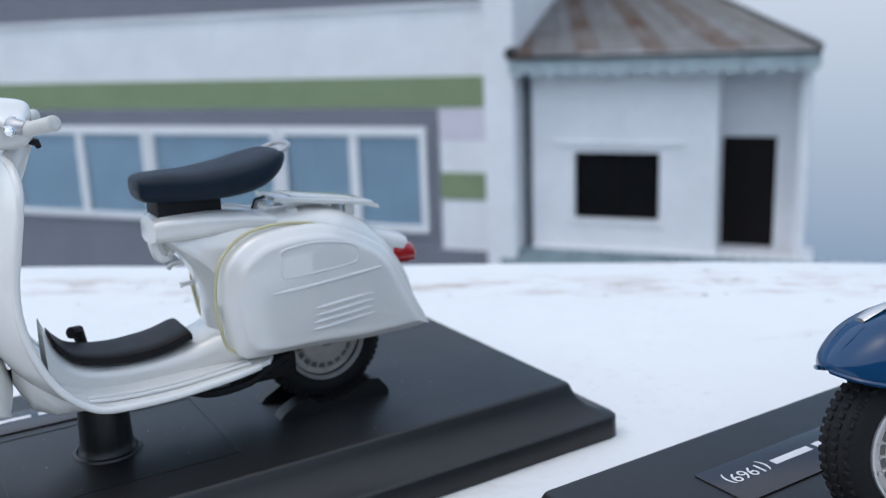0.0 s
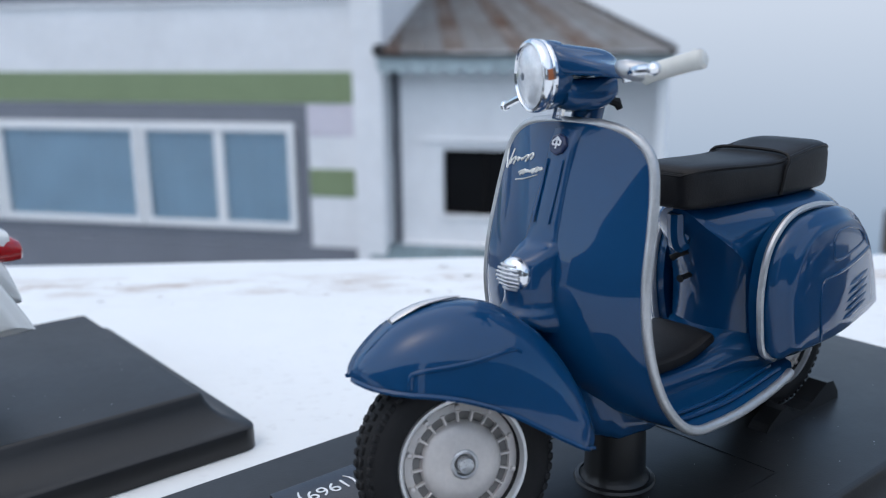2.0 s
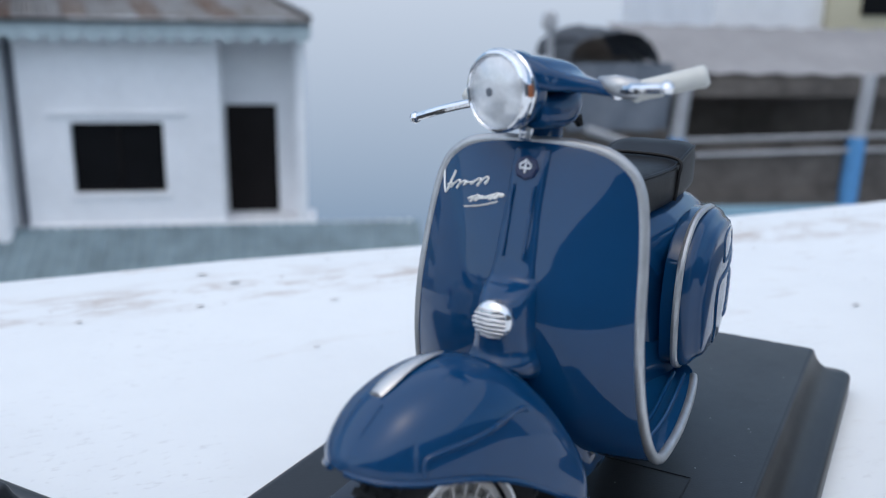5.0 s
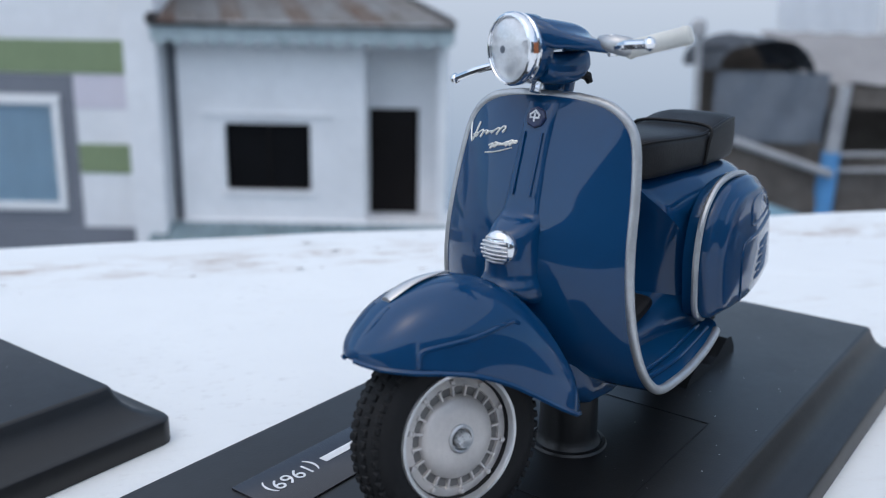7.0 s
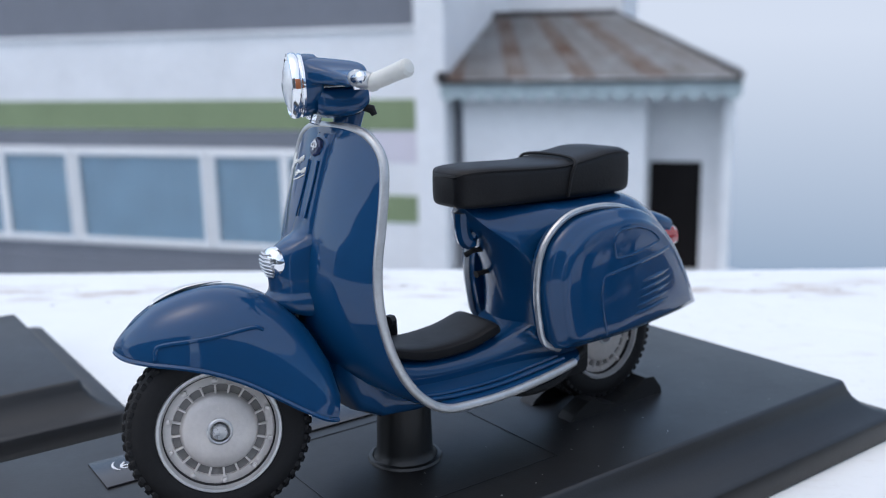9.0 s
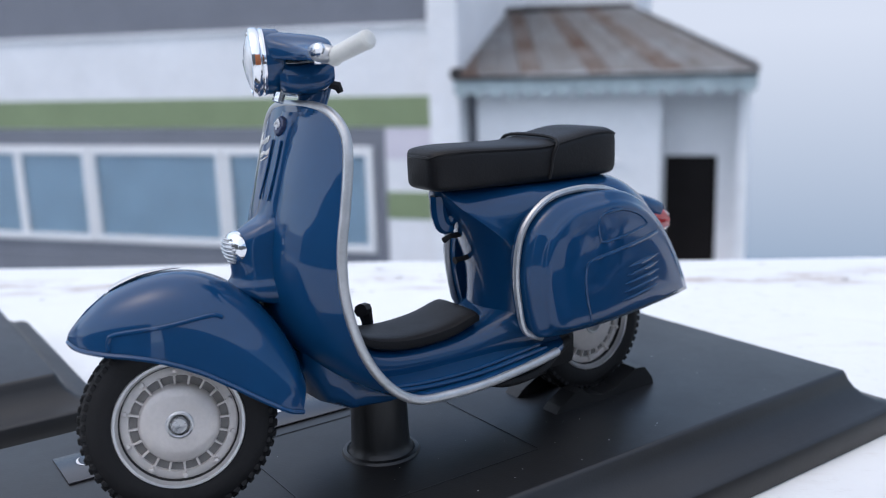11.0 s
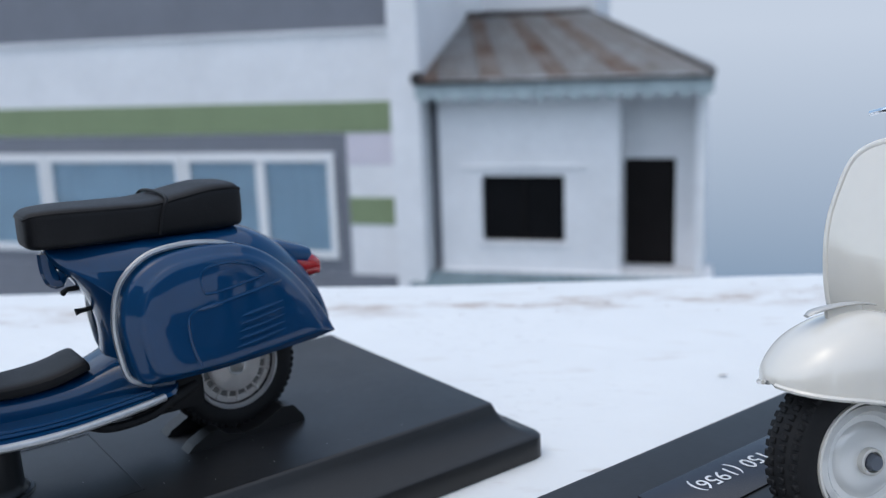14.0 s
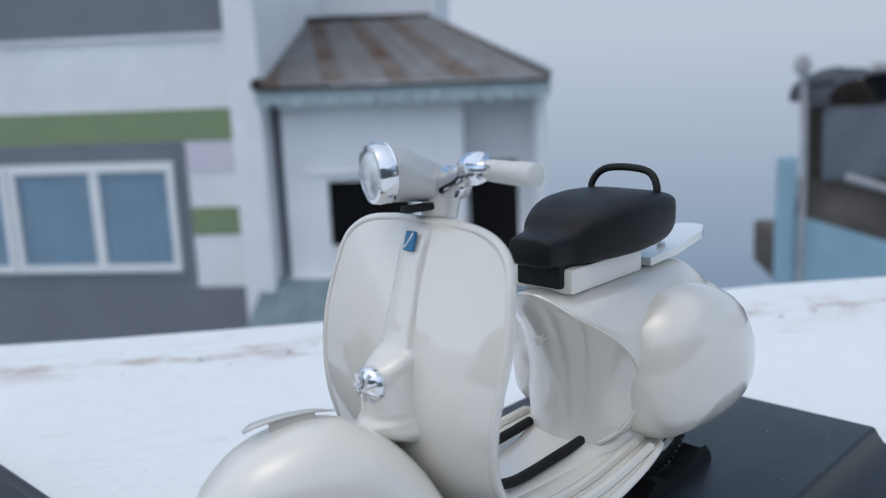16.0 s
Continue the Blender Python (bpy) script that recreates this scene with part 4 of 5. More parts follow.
        for sy in (-1, 1):
            part("lever_perch", turned(tube(smooth_path([(20.6, sy * 7.2, 55.1), (20.3, sy * 8.6, 54.6), (20.6, sy * 9.8, 54.2), (21.8, sy * 10.7, 53.8)], 3), [0.45, 0.6, 0.8, 0.95, 1.05, 1.1, 1.1, 1.1, 1.1, 1.0], 12), turn), TRIM, hs, "dull silver lever perch")
            part("perch_pin", turned(lathe([(0.5, 53.0), (0.6, 53.2), (0.6, 55.1), (0.45, 55.4), (0.05, 55.4)], 12, "z", (20.4, sy * 9.2, 0)), turn), CHROME, hs)
            part("grip", turned(tube([(21.7, sy * 10.0, 53.7), (21.9, sy * 10.3, 53.7), (22.1, sy * 10.5, 53.7), (22.2, sy * 10.9, 53.7), (24.6, sy * 15.5, 54.4), (24.8, sy * 15.9, 54.45), (25.05, sy * 16.35, 54.5), (25.2, sy * 16.6, 54.55)], [0.9, 1.18, 1.18, 1.02, 1.06, 1.12, 1.08, 0.75], 16), turn), GRIP, hs, "ivory rubber grip")
            ball = (19.6, sy * 15.6, 53.8) if sy < 0 else (18.4, sy * 19.3, 52.6)
            part("lever", turned(tube(smooth_path([(20.4, sy * 9.4, 54.0), ((20.2 + ball[0]) / 2 - 0.5, sy * (9.4 + abs(ball[1])) / 2, (54.2 + ball[2]) / 2), ball], 4), [0.5] * 9, 8), turn), CHROME, hs, "slim chrome lever")
            part("lever_ball", turned(lathe([(0.05, -0.75), (0.55, -0.5), (0.75, 0), (0.55, 0.5), (0.05, 0.75)], 12, "z", ball), turn), CHROME, hs)
        ring = turned(lathe([(3.9, 1.15), (4.12, 1.05), (4.18, 0.75), (4.02, 0.55), (4.2, 0.4), (4.28, 0.1), (4.26, -0.35), (4.1, -0.65), (3.85, -0.75), (3.7, -0.6), (3.62, -0.2)], 40, "x"), Matrix.Translation(lc))
        part("lamp_ring", turned(ring, turn), CHROME, hs, "polished chrome lamp ring")
        part("lamp_lens", turned(lathe([(3.7, -0.4), (3.2, -0.85), (2.0, -1.25), (0.9, -1.45), (0.05, -1.5)], 36, "x", lc), turn), LENS, hs, "clear domed lamp lens")
        part("bulb_spot", turned(lathe([(0.5, -1.3), (0.45, -1.52), (0.05, -1.56)], 12, "x", lc), turn), TARPGREY, hs)
        # small coloured block in place of a warm reflection in the chrome
        part("ring_glint", turned(box(-0.3, 0.35, -4.36, -4.1, -0.9, 0.35, 0.1), turn @ Matrix.Translation(lc)), COPPERGLINT, hs, "copper patch painted as a reflection on the ring")
        part("switch", turned(tube([(22.4, -1.2, 51.6), (23.6, -1.4, 51.2), (23.9, -1.4, 50.4)], [0.5, 0.6, 0.4], 8), turn), RUBBER, hs, "black switch")
        part("clamp", turned(tube([(16.4, -0.5, 50.9), (16.0, -0.5, 49.8)], 0.7, 8), turn), CHROME, hs)
    else:
        rows = []
        for x, zc, r in smooth_path([(13.6, 55.4, 3.2), (14.8, 55.3, 3.3), (16.5, 55.0, 3.15), (19.0, 54.1, 2.6), (21.5, 53.2, 2.1), (24.0, 52.7, 1.5), (24.8, 52.6, 0.6)], 5):
            rows.append([(x, r * math.cos(a), zc + r * math.sin(a)) for a in [2 * math.pi * q / 28 for q in range(28)]])
        part("headlamp_shell", turned(grid(rows, True, True), turn), LAMPSHELL, hs, "silver bullet headlamp shell")
        part("lamp_ring", turned(lathe([(3.4, 1.1), (3.5, 0.1), (3.3, -0.7), (2.85, -0.8), (2.8, -0.2)], 36, "x", (13.3, 0, 55.4)), turn), CHROME, hs, "chrome lamp ring with peak")
        part("lamp_lens", turned(lathe([(2.85, -0.3), (2.2, -0.9), (1.0, -1.2), (0.05, -1.3)], 36, "x", (13.3, 0, 55.4)), turn), LENS, hs, "clear lamp lens")
        part("rim_bead", turned(lathe([(3.3, 1.5), (3.48, 1.3), (3.3, 1.1)], 36, "x", (13.3, 0, 55.4)), turn), CHROME, hs)
        part("crown_rib", turned(tube(smooth_path([(13.6, 0, 58.75), (16.5, 0, 58.1), (19.0, 0, 56.6), (21.5, 0, 55.2)], 3), 0.22, 6), turn), LAMPSHELL, hs)
        part("lamp_bracket", turned(box(16.2, 19.6, -1.5, 1.5, 50.5, 51.4, 0.35), turn), RUBBER, hs, "black rubber gaiter")
        part("handlebar_cover", turned(tube([(20.5, 0, 49.5), (21.4, 0, 53.2)], [2.0, 2.4], 20), turn), CREAM, hs)
        for sy in (-1, 1):
            part("handlebar", turned(tube(smooth_path([(21.4, 0, 53.0), (21.2, sy * 4, 53.6), (21.4, sy * 7.5, 54.2), (21.8, sy * 11, 54.2)], 4), [1.9] * 4 + [1.5] * 4 + [1.1] * 5, 14), turn), CHROME, hs, "chrome handlebar")
            part("gear_drum", turned(lathe([(0.6, -1.6), (1.7, -1.2), (1.9, 0), (1.6, 1.1), (0.6, 1.6)], 16, "y", (21.4, sy * 8.2, 54.6)), turn), CHROME, hs, "chrome control drum")
            part("grip", turned(tube([(21.8, sy * 10.8, 54.2), (21.9, sy * 11.3, 54.1)] + ([(22.8, -17.4, 53.2), (22.9, -18.2, 53.1), (22.9, -18.5, 53.1)] if sy < 0 else [(24.4, 15.6, 54.6), (24.7, 16.3, 54.7), (24.8, 16.6, 54.7)]), [1.0, 1.2, 1.28, 1.15, 0.6], 16), turn), GRIP, hs, "ivory rubber grip")
            part("lever", turned(tube(smooth_path([(20.2, sy * 8.5, 54.2), (19.0, sy * 11, 54.6), (19.3, sy * 15, 54.4)], 4), 0.4, 8), turn), CHROME, hs, "slim chrome lever")
    if not C:
        part("underfloor", grid([ringsec(x, zt, zb, w, 4, 24) for x, zt, zb, w in ((15.5, 24, 15.0, 4.0), (17.5, 20, 11.0, 6.5), (20.5, 15, 9.8, 7.5), (26, 12.6, 9.6, 7.5), (31, 12.2, 10.0, 7.0), (33, 12.0, 11.4, 6.5))], True, True), paint, top)
    # tunnel and mat between the feet
    hump = [(20.5, 21, 3.6), (22.3, 15.6, 4.2), (26, 13.4, 4.8), (32, 12.9, 5.2), (40, 13.2, 6.0), (46, 14.6, 7.4), (50, 17.0, 8.8), (54, 19.0, 9.4)] if C else [(20.5, 24, 3.6), (22.3, 19.2, 4.2), (26, 16.4, 4.8), (32, 15.5, 5.2), (40, 16.0, 5.8), (46, 18.0, 7.0), (50, 19.5, 8.6), (54, 20.0, 9.3)]
    rows = []
    for x, zt, w in smooth_path(hump, 5):
        rows.append([(x, w * math.copysign(abs(math.cos(a)) ** 0.6, math.cos(a)), 11.8 + (zt - 11.8) * max(0.0, math.sin(a)) ** 0.6) for a in [math.pi * q / 16 for q in range(17)]])
    part("tunnel", grid(rows), paint, top)
    if not C:
        rows = []
        for x, z, w, h in smooth_path([(21.6, 21.5, 3.2, 0.9), (22.8, 19.7, 4.0, 1.1), (25.0, 17.9, 4.5, 1.3), (30.5, 16.8, 4.9, 1.5), (37, 17.1, 5.2, 1.6), (41.6, 18.3, 5.2, 1.5), (42.6, 18.1, 5.0, 1.0)], 4):
            rows.append([(x, q[1], q[2]) for q in ringsec(x, z + h / 2, z - h, w, 4, 24)])
        part("floor_mat", grid(rows, True, True), VINYL, top, "black ribbed centre mat")
        px = 3.2 if B else 0.0
        part("brake_pedal", tube([(27.8 + px, 6.4, 12.6), (27.3 + px, 6.2, 17.2), (26.8 + px, 6.0, 19.2), (25.6 + px, 5.0, 19.4)], [0.7, 0.9, 1.15, 1.0], 8), RUBBER, top, "black foot brake pedal")
    else:
        for yy in (-3.2, 6.6):
            part("floor_runner", tube(smooth_path([(24.0, yy, 15.2), (30, yy, 13.7), (40, yy, 13.9), (45.5, yy, 14.2)], 4), 0.72, 10), RUBBER, top, "black rubber floor runner")
        part("brake_pedal", tube([(25.5, 7.0, 13), (25.0, 6.8, 16.5), (24.4, 6.6, 17.0)], [0.6, 0.9, 0.9], 8), CHROME, top, "small foot brake pedal")
    # rear body
    front_line = smooth_path([(12, 43.6), (14.5, 44.6), (17, 45.3), (22, 45.4), (26, 44.6), (29, 43.2), (31.5, 41.2), (34, 39.1), (37, 38.0)], 6)

    def front_x(z):
        """The body's front edge seen from the side."""
        return float(np.interp(z, [p[0] for p in front_line], [p[1] for p in front_line]))

    def front_ring(scale, back, grow=0.0):
        out = []
        for _, y, z in ringsec(0, 36.5, 12.8, 9.3 if C else 7.4, 2.6, 64):
            y *= (1.09 if C else 1.0) - 0.42 * min(1, max(0, (z - 23) / 13.5)) ** 1.7
            zz = 24.6 + (z - 24.6) * scale
            yy = y * (scale + grow)
            out.append((front_x(zz) + back + (2.4 if C else 3.4) * (abs(yy) / 7.4) ** 2.2, yy, zz))
        return out

    back = -0.6 if C else 0.7
    rows = [front_ring(f, back) for f in (0.04, 0.2, 0.36, 0.5, 0.62, 0.73, 0.82, 0.89, 0.95, 0.985)]
    rim_line = rows[-1]
    rows += [front_ring(1.0, d + back, g) for d, g in ((0.4, 0.01), (1.2, 0.04), (2.4, 0.08))]
    for x, zt, zb, w in smooth_path([(52, 36.5, 13.0, 9.6), (57, 36.5, 13.2, 9.7), (62, 36.4, 13.6, 9.6), (69, 36.0, 14.2, 9.0), (74, 33.8, 14.8, 7.8), (78, 30.6, 15.2, 6.4), (81, 27.2, 15.4, 5.2), (83.5, 23.0, 15.6, 4.4), (85.0, 18.6, 15.8, 3.8), (85.4, 17.0, 16.0, 3.2)], 4):
        rows.append(ringsec(x, zt, zb, w, 3.0, 64))
    body = part("rear_body", grid(rows, True, True), paint, top)
    if C:
        part("pressed_line", tube([p for p in rim_line if p[1] < 0 and p[2] > 14], 0.3, 6), paint, body)
    if not C:
      part("hook", tube(smooth_path([(39.4, 0, 35.4), (39.5, 0, 33.0), (40.0, 0, 31.4), (41.0, 0, 31.0), (42.0, 0, 32.4)], 3), [1.2] * 6 + [1.3] * 4 + [0.9] * 3, 8, flat=1.0), paint, body, "bag hook under the seat")
    part("fuel_tap", tube([(47.0, 1.2, 29.2), (42.2, 1.2, 29.0), (41.8, 2.2, 28.3)], [0.5, 0.4, 0.5], 8), RUBBER if B else paint, body)
    if not C:
      part("choke_knob", tube([(47.0, 1.6, 25.4), (43.9, 1.6, 25.2), (43.2, 1.6, 25.1)], [0.4, 0.4, 0.6], 8), RUBBER if B else paint, body)
    if C:
        ol = [(52, 13.4), (49, 16.5), (48.4, 23.5), (50.4, 29.8), (55, 33.2), (62, 34.0), (70, 32.2), (76.6, 28.0), (80.8, 22.6), (81.8, 18.2), (79.6, 14.8), (73, 12.9), (62, 12.5)]
        dp = [(1.0, 7.6), (0.995, 9.2), (0.97, 11.0), (0.91, 12.9), (0.8, 14.6), (0.62, 15.8), (0.4, 16.5), (0.15, 16.8), (0.02, 16.85)]
        tp = lambda x: 1.0 - 0.28 * max(0, (x - 66) / 20) ** 1.5
    else:
        ol = [(52.5, 14.5), (48.5, 15.2), (47.0, 19), (46.3, 25), (47.6, 30.4), (51.5, 33.8), (57, 34.9), (64, 34.7), (70, 32.6), (75.6, 28.2), (80.3, 22.4), (83.9, 16.3), (83.0, 15.3), (72, 14.9), (62, 14.6)]
        dp = [(1.0, 7.6), (1.0, 10.2), (0.985, 10.95), (0.955, 11.45), (0.90, 11.85), (0.87, 12.3), (0.845, 12.7), (0.8, 12.9), (0.6, 13.1), (0.3, 13.2), (0.02, 13.25)]
        if W:
            ol = [(x + 1.4 * (x > 75), z - 2.2 * max(0, min(1, (x - 60) / 18)) * (z < 24) - 0.6 * (z < 17)) for x, z in ol]
        tp = lambda x: 1.0 - (0.33 if B else 0.22) * max(0, (x - 60) / 25) ** 1.4
    for sy in (-1, 1):
        cw = part("side_cowl", pod(sy, ol if C or sy < 0 else [(x + 1.2 * (x < 50), z) for x, z in ol], dp, tp), paint, top)
        if not C:
            seamline = smooth_path([(50.0, 14.6), (47.0, 16.2), (45.9, 20), (45.5, 25.5), (46.9, 31.0), (51.2, 34.6), (57, 35.5), (62, 35.0), (65.5, 33.9)], 5)
            part("cowl_trim", tube([(x + (1.9 if sy > 0 and x < 52 else 0), sy * ((9.9 if sy < 0 else 9.4) * tp(x)), z) for x, z in seamline], 0.5 if B else 0.3, 8), TRIM if B else SEAM, cw, "silver cowl trim" if B else "yellowed seam")
            ring = smooth_path(ol + ol[:1], 5)[:-1]
            mx, mz = sum(p[0] for p in ring) / len(ring), sum(p[1] for p in ring) / len(ring)

            def skin(x, z, lift=0.0):
                """The point of the cowl's outside at (x, z)."""
                a = math.atan2(z - mz, x - mx)
                far_r = min(ring, key=lambda p: abs((math.atan2(p[1] - mz, p[0] - mx) - a + math.pi) % (2 * math.pi) - math.pi))
                q = math.hypot(x - mx, z - mz) / math.hypot(far_r[0] - mx, far_r[1] - mz)
                d = float(np.interp(q, [r for r, _ in dp[::-1]], [v for _, v in dp[::-1]]))
                return (x, sy * (d * tp(x) + lift), z)

            dz = 0.0 if B else -0.6
            for q in range(5):
                z = 18.2 + 1.2 * q + dz
                if W and q == 4:
                    continue
                x0, rise = (60.5 + 0.25 * q, 0.05) if W else (63.2 + 0.35 * q, 0.1)
                pts = [skin(x, z + rise * (x - 63), -0.05) for x in (x0, x0 + 1.3, 67, 70, 72.5)]
                part("louvre", tube(pts, [0.1, 0.36, 0.4, 0.36, 0.1], 8), paint, cw)
            pts = [skin(x, 25.6 + (0.12 if B else 0.05) * (x - 57) + dz, -0.05) for x in ((56.5, 58, 61, 65, 69, 72, 74.5) if B else (53.8, 56, 60, 65, 70, 74, 76.5))]
            part("ridge", tube(pts, [0.1, 0.32, 0.36, 0.36, 0.36, 0.3, 0.1], 8), paint, cw)
            hatch = smooth_path([(55.8, 28.4), (55.8, 31.2), (56.8, 32.4), (62, 32.8), (67.0, 32.0), (69.8, 30.8), (69.8, 28.9), (68.6, 28.2), (63, 27.9), (56.8, 27.7), (55.8, 28.4)], 4) if W else smooth_path([(58.4, 28.6), (58.2, 30.6), (59.4, 31.9), (63, 32.1), (67.0, 31.0), (69.4, 29.2), (67.5, 28.7), (62, 28.0), (58.9, 27.9), (58.4, 28.6)], 4)
            part("hatch", tube([skin(x, z + dz, -0.04) for x, z in hatch], 0.24, 6), paint, cw)
            if B:
                pts = [skin(x, z, -0.05) for x, z in smooth_path([(57.2, 16.2), (56.2, 19), (55.6, 22.5), (55.9, 24.9), (57.2, 25.7)], 3)]
                part("pressed_line", tube(pts, 0.28, 6), paint, cw)
    # tail lamp
    tl = thing_part("tail_lamp", top)
    td = 0.0 if B else -1.6
    tx = -1.9 if B else 0.0
    part("hood", grid([ringsec(x + tx, zt + td, zb + td, w, 3, 20) for x, zt, zb, w in ((77.5, 32.6, 27, 3.2), (80.5, 31.6, 26.4, 3.6), (83.6, 30.5, 25.8, 3.7), (84.6, 30.0, 27.2, 3.3))], True, True), paint, tl)
    part("lens", grid([ringsec(x + tx, zt + td, zb + td, w, 3.2, 20) for x, zt, zb, w in ((81.5, 29.6, 24.9, 3.7), (84.3, 29.4, 24.6, 3.75), (86.2, 28.3, 24.7, 3.3), (86.7, 27.4, 25.3, 2.6))], True, True), RED, tl, "red tail lamp lens")
    # seat
    if B:
        st = thing_part("bench_seat", top)
        rows = []
        for x, zt, zb, w in smooth_path([(36.3, 41.2, 37.2, 2.2), (36.7, 41.8, 36.7, 3.4), (38.0, 42.3, 36.4, 4.4), (42, 42.4, 36.3, 5.4), (50, 42.1, 36.2, 6.0), (55, 42.1, 36.1, 6.2), (60, 42.9, 36.0, 6.2), (64, 43.5, 36.0, 6.1), (67.4, 43.4, 36.0, 5.8), (69.0, 43.1, 36.1, 5.4), (69.5, 42.2, 36.7, 4.8)], 4):
            rows.append(ringsec(x, zt, zb, w, 5.5, 36))
        part("cushion", grid(rows, True, True), VINYL, st, "black vinyl bench cushion")
        pipe = [(x, w, z) for x, w, z in smooth_path([(36.5, 2.6, 41.1), (38.0, 4.1, 41.7), (42, 5.05, 41.8), (50, 5.65, 41.5), (55, 5.85, 41.5), (60, 5.85, 42.2), (64, 5.75, 42.7), (67.5, 5.45, 42.7), (69.3, 4.9, 42.2)], 4)]
        part("piping", tube([(x, -w, z) for x, w, z in pipe[::-1]] + pipe, 0.3, 6), VINYL, st)
        part("strap", tube(smooth_path([(55.0, -6.2, 36.8), (55.6, -6.35, 40), (56.6, -5.9, 42.3), (57.0, 0, 42.75), (56.6, 5.9, 42.3), (55.6, 6.35, 40), (55.0, 6.2, 36.8)], 4), 0.27, 8), VINYL, st, "black passenger strap")
    else:
        sd = thing_part("saddle", top)
        V = NAVYVINYL if W else VINYL
        if W:
            prof = [(36.8, 43.6, 42.2, 2.6), (37.4, 44.5, 40.6, 4.0), (40, 44.8, 40.0, 5.2), (46, 44.8, 39.8, 6.8), (52, 45.5, 40.0, 7.8), (56.5, 46.4, 41.0, 7.8), (59.4, 46.9, 43.0, 6.8), (60.8, 46.8, 44.8, 5.2)]
        else:
            prof = [(37.6, 43.2, 41.2, 2.8), (38.2, 43.9, 40.0, 3.6), (42.0, 44.4, 39.6, 4.4), (44.0, 46.0, 39.6, 5.6), (48.5, 47.4, 39.6, 7.4), (54, 47.8, 39.7, 8.4), (60, 47.6, 40.3, 8.2), (63.5, 47.0, 42.0, 7.0), (64.8, 46.2, 43.8, 5.4)]
        part("cushion", grid([ringsec(*q, 3.4 if W else 4.6, 32) for q in smooth_path(prof, 4)], True, True), V, sd, "dark vinyl sprung saddle")
        if W:
            part("saddle_mount", grid([ringsec(x, zt, 33.5, w, 3.2, 32) for x, zt, w in ((38.3, 36.9, 3.6), (38.6, 37.7, 4.6), (40.0, 38.3, 5.2), (47, 38.3, 6.2), (53, 37.8, 6.8), (58, 36.6, 7.0))], True, True), WHITE, sd)
        part("saddle_base", box(39.5, 50, -3.6, 3.6, 37.0, 40.6, 0.5), RUBBER, sd, "black saddle spring block")
        if W:
            part("grab_handle", tube(smooth_path([(58.6, -4.0, 45.8), (61.6, -3.8, 46.9), (62.8, -2.4, 47.4), (63.0, 0, 47.5), (62.8, 2.4, 47.4), (61.6, 3.8, 46.9), (58.6, 4.0, 45.8)], 5), 0.42, 8), TRIM, sd, "small dull metal grab rail")
            car = thing_part("carrier", top)
            tilt = Matrix.Translation((68, 0, 37.2)) @ Matrix.Rotation(radians(9), 4, "Y") @ Matrix.Translation((-68, 0, -37.5))
            part("rack_plate", turned(box(58.5, 77.5, -4.6, 4.6, 37.0, 37.9, 0.35), tilt), WHITE, car)
            part("rack_lip", turned(grid([ringsec(x, zt, zb, w, 5, 20) for x, zt, zb, w in ((76, 37.9, 37.0, 4.6), (78.6, 37.4, 36.5, 4.3), (79.2, 37.0, 36.4, 3.6))], True, True), tilt), WHITE, car)
            part("rack_groove", turned(box(62, 74, -3.6, 3.6, 37.85, 38.2, 0.15), tilt), WHITE, car)
            for x, y in ((62, -3.5), (62, 3.5), (73, -3), (73, 3)):
                part("rack_foot", box(x - 0.9, x + 0.9, y - 0.7, y + 0.7, 34.0, 36.6, 0.2), WHITE, car)
            part("seat_catch", tube([(56.0, -2, 36.6), (56.4, -2, 38.2), (58.0, -2, 38.4)], [0.8, 0.7, 0.9], 8), CHROME, sd, "chrome seat catch")
        else:
            part("grab_handle", tube(smooth_path([(60.2, -5.4, 45.6), (60.6, -5.5, 48.2), (61.2, -3.8, 50.1), (61.2, 0, 50.6), (61.2, 3.8, 50.1), (60.6, 5.5, 48.2), (60.2, 5.4, 45.6)], 5), 0.55, 10), RUBBER, sd, "black hooped grab handle")
            part("saddle_mount", box(40.5, 58, -4.8, 4.8, 36.2, 39.7, 0.6), CREAM, sd)
            car = thing_part("carrier", top)
            out = [(60, -5.0, 36.5), (68, -5.0, 36.8), (78, -3.6, 37.4), (81.5, -2.0, 37.6), (82.2, 0, 37.6), (81.5, 2.0, 37.6), (78, 3.6, 37.4), (68, 5.0, 36.8), (60, 5.0, 36.5)]
            bm = grid([out, [(x, y, z + 1.2) for x, y, z in out]], True, True)
            part("rack_plate", bm, WHITE, car, "pale carrier plate", smooth=False)
            part("rack_bolt", lathe([(0.7, 37.4), (0.7, 38.6), (0.05, 38.7)], 10, "z", (67, -2.5, 0)), SILVER, car)
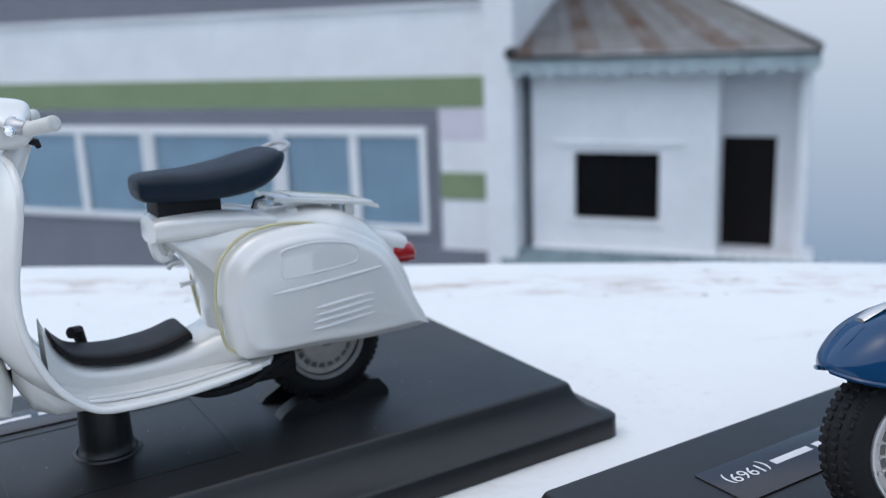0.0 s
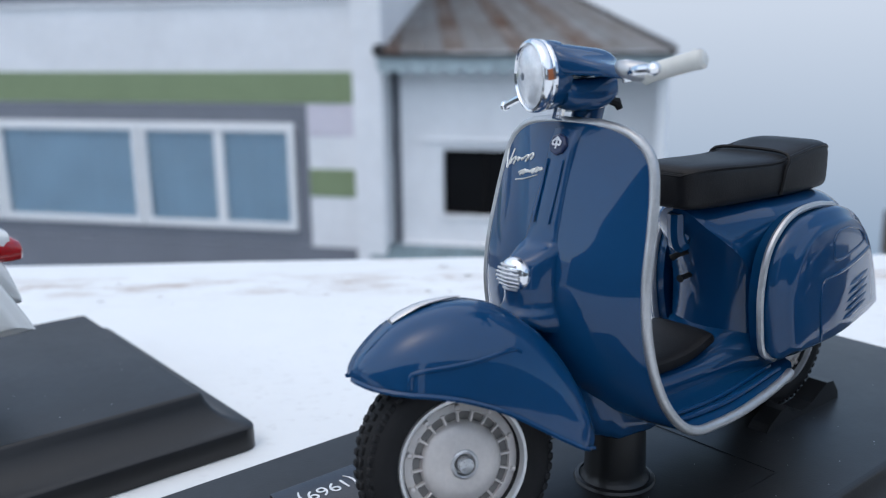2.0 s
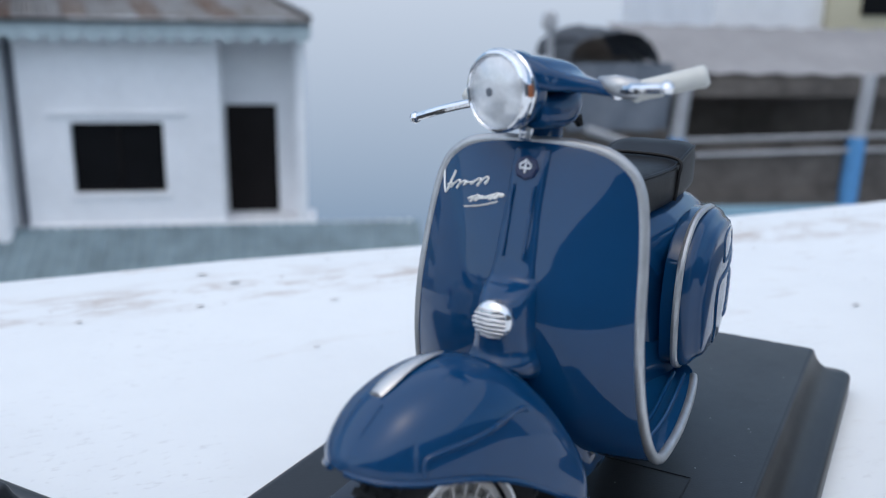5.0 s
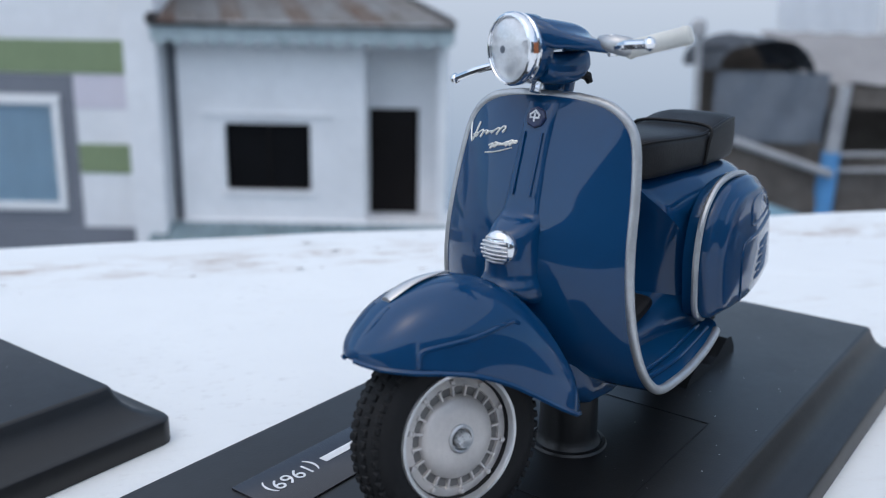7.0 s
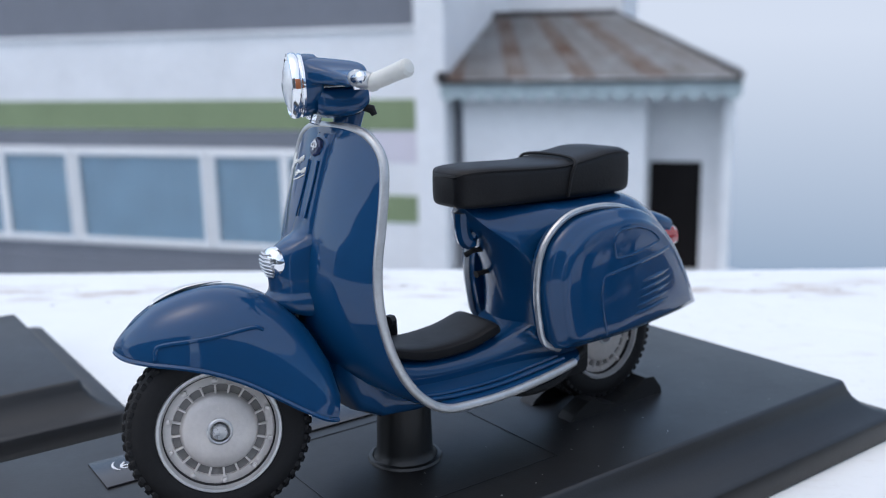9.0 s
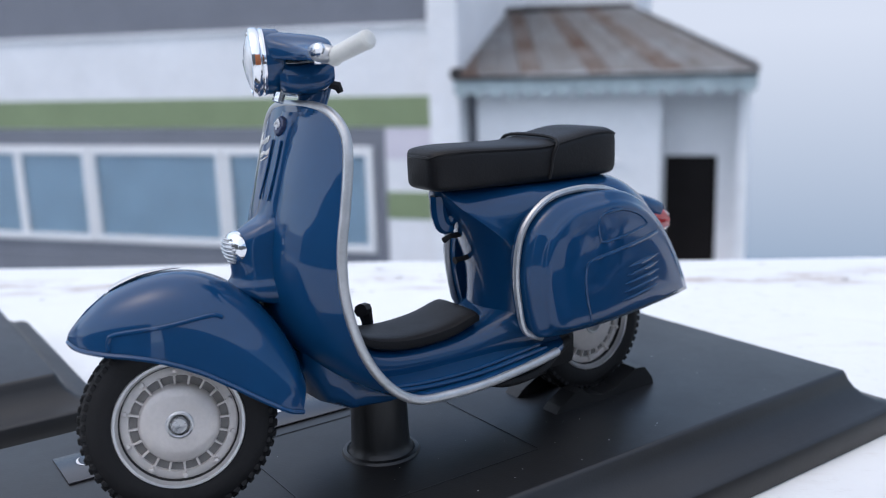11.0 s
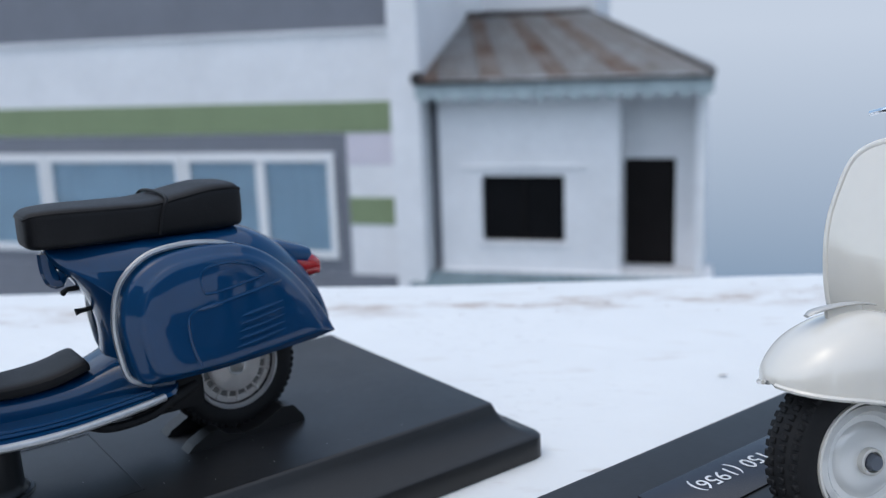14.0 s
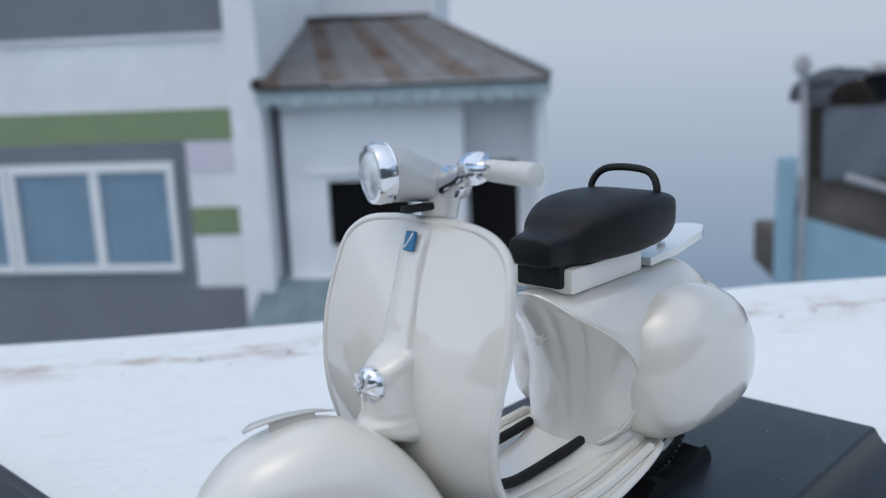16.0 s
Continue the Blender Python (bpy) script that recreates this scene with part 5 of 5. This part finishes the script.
    # engine and stand below the floor
    part("engine_block", box(48, 60, -6.5, 6.0, 7.6, 13.6, 1.4), RUBBER, top, "black engine casing")
    part("swing_arm", tube([(47, -6.2, 10.8), (54, -6.4, 10.2), (58.5, -6.0, 11.6)], [1.1, 1.4, 1.0], 10), RUBBER, top, "black swing arm")
    part("kick_stand", tube(smooth_path([(54, -8.6, 11.4), (50, -9.4, 9.6), (44, -9.6, 9.2), (40.5, -9.0, 10.2), (39.0, -8.0, 11.6)], 4), 0.75, 8), RUBBER, top, "black folded stand")
    part("exhaust", tube([(36, 3, 9.5), (46, 4, 9.0), (56, 5, 8.5)], [1.0, 2.0, 2.0], 12), RUBBER, top, "black silencer")
    return top


def thing_part(name, parent):
    e = new(name)
    e.empty_display_size = 0.01
    e.parent = parent
    return e


FOOT = (0.08606, 0.1537, 0.010)
W_AT = (FOOT[0] - 0.136, FOOT[1] - 0.0346, 0.010)
C_AT = (FOOT[0] + 0.1379, FOOT[1] + 0.0345, 0.010)
plinth(FOOT, "(1969)", (8.5, 8.0, 6.0))
plinth(W_AT, "(1969)", (8.5, 8.0, 6.0))
plinth(C_AT, "150 (1956)", (9.5,))
scooter("B", FOOT, -21)
scooter("W", W_AT, -4)
scooter("C", C_AT, -22)

# pale dust specks that have settled on the plinths
bm = bmesh.new()
rnd = random.Random(9)
for base in (FOOT, W_AT, C_AT):
    place = pose(*base, 0, 0, 53.5)
    for q in range(70):
        p = place @ Vector((rnd.uniform(-0.03, 0.106), rnd.uniform(-0.021, 0.015), 0.00002))
        r = rnd.uniform(0.00005, 0.00016)
        v = [bm.verts.new(p + Vector((r * math.cos(a), r * rnd.uniform(0.5, 1) * math.sin(a), 0))) for a in (0, 1.3, 2.5, 3.8, 5.0)]
        tip = bm.verts.new(p + Vector((0, 0, r * 0.5)))
        for i in range(5):
            bm.faces.new((v[i], v[(i + 1) % 5], tip))
tagged(part("dust", bm, mat("dust", (0.5, 0.5, 0.5), 0.9, 0, 0.2, 300), None, k=1), "pale dust specks on the black plinths", "dust", kind="stuff")
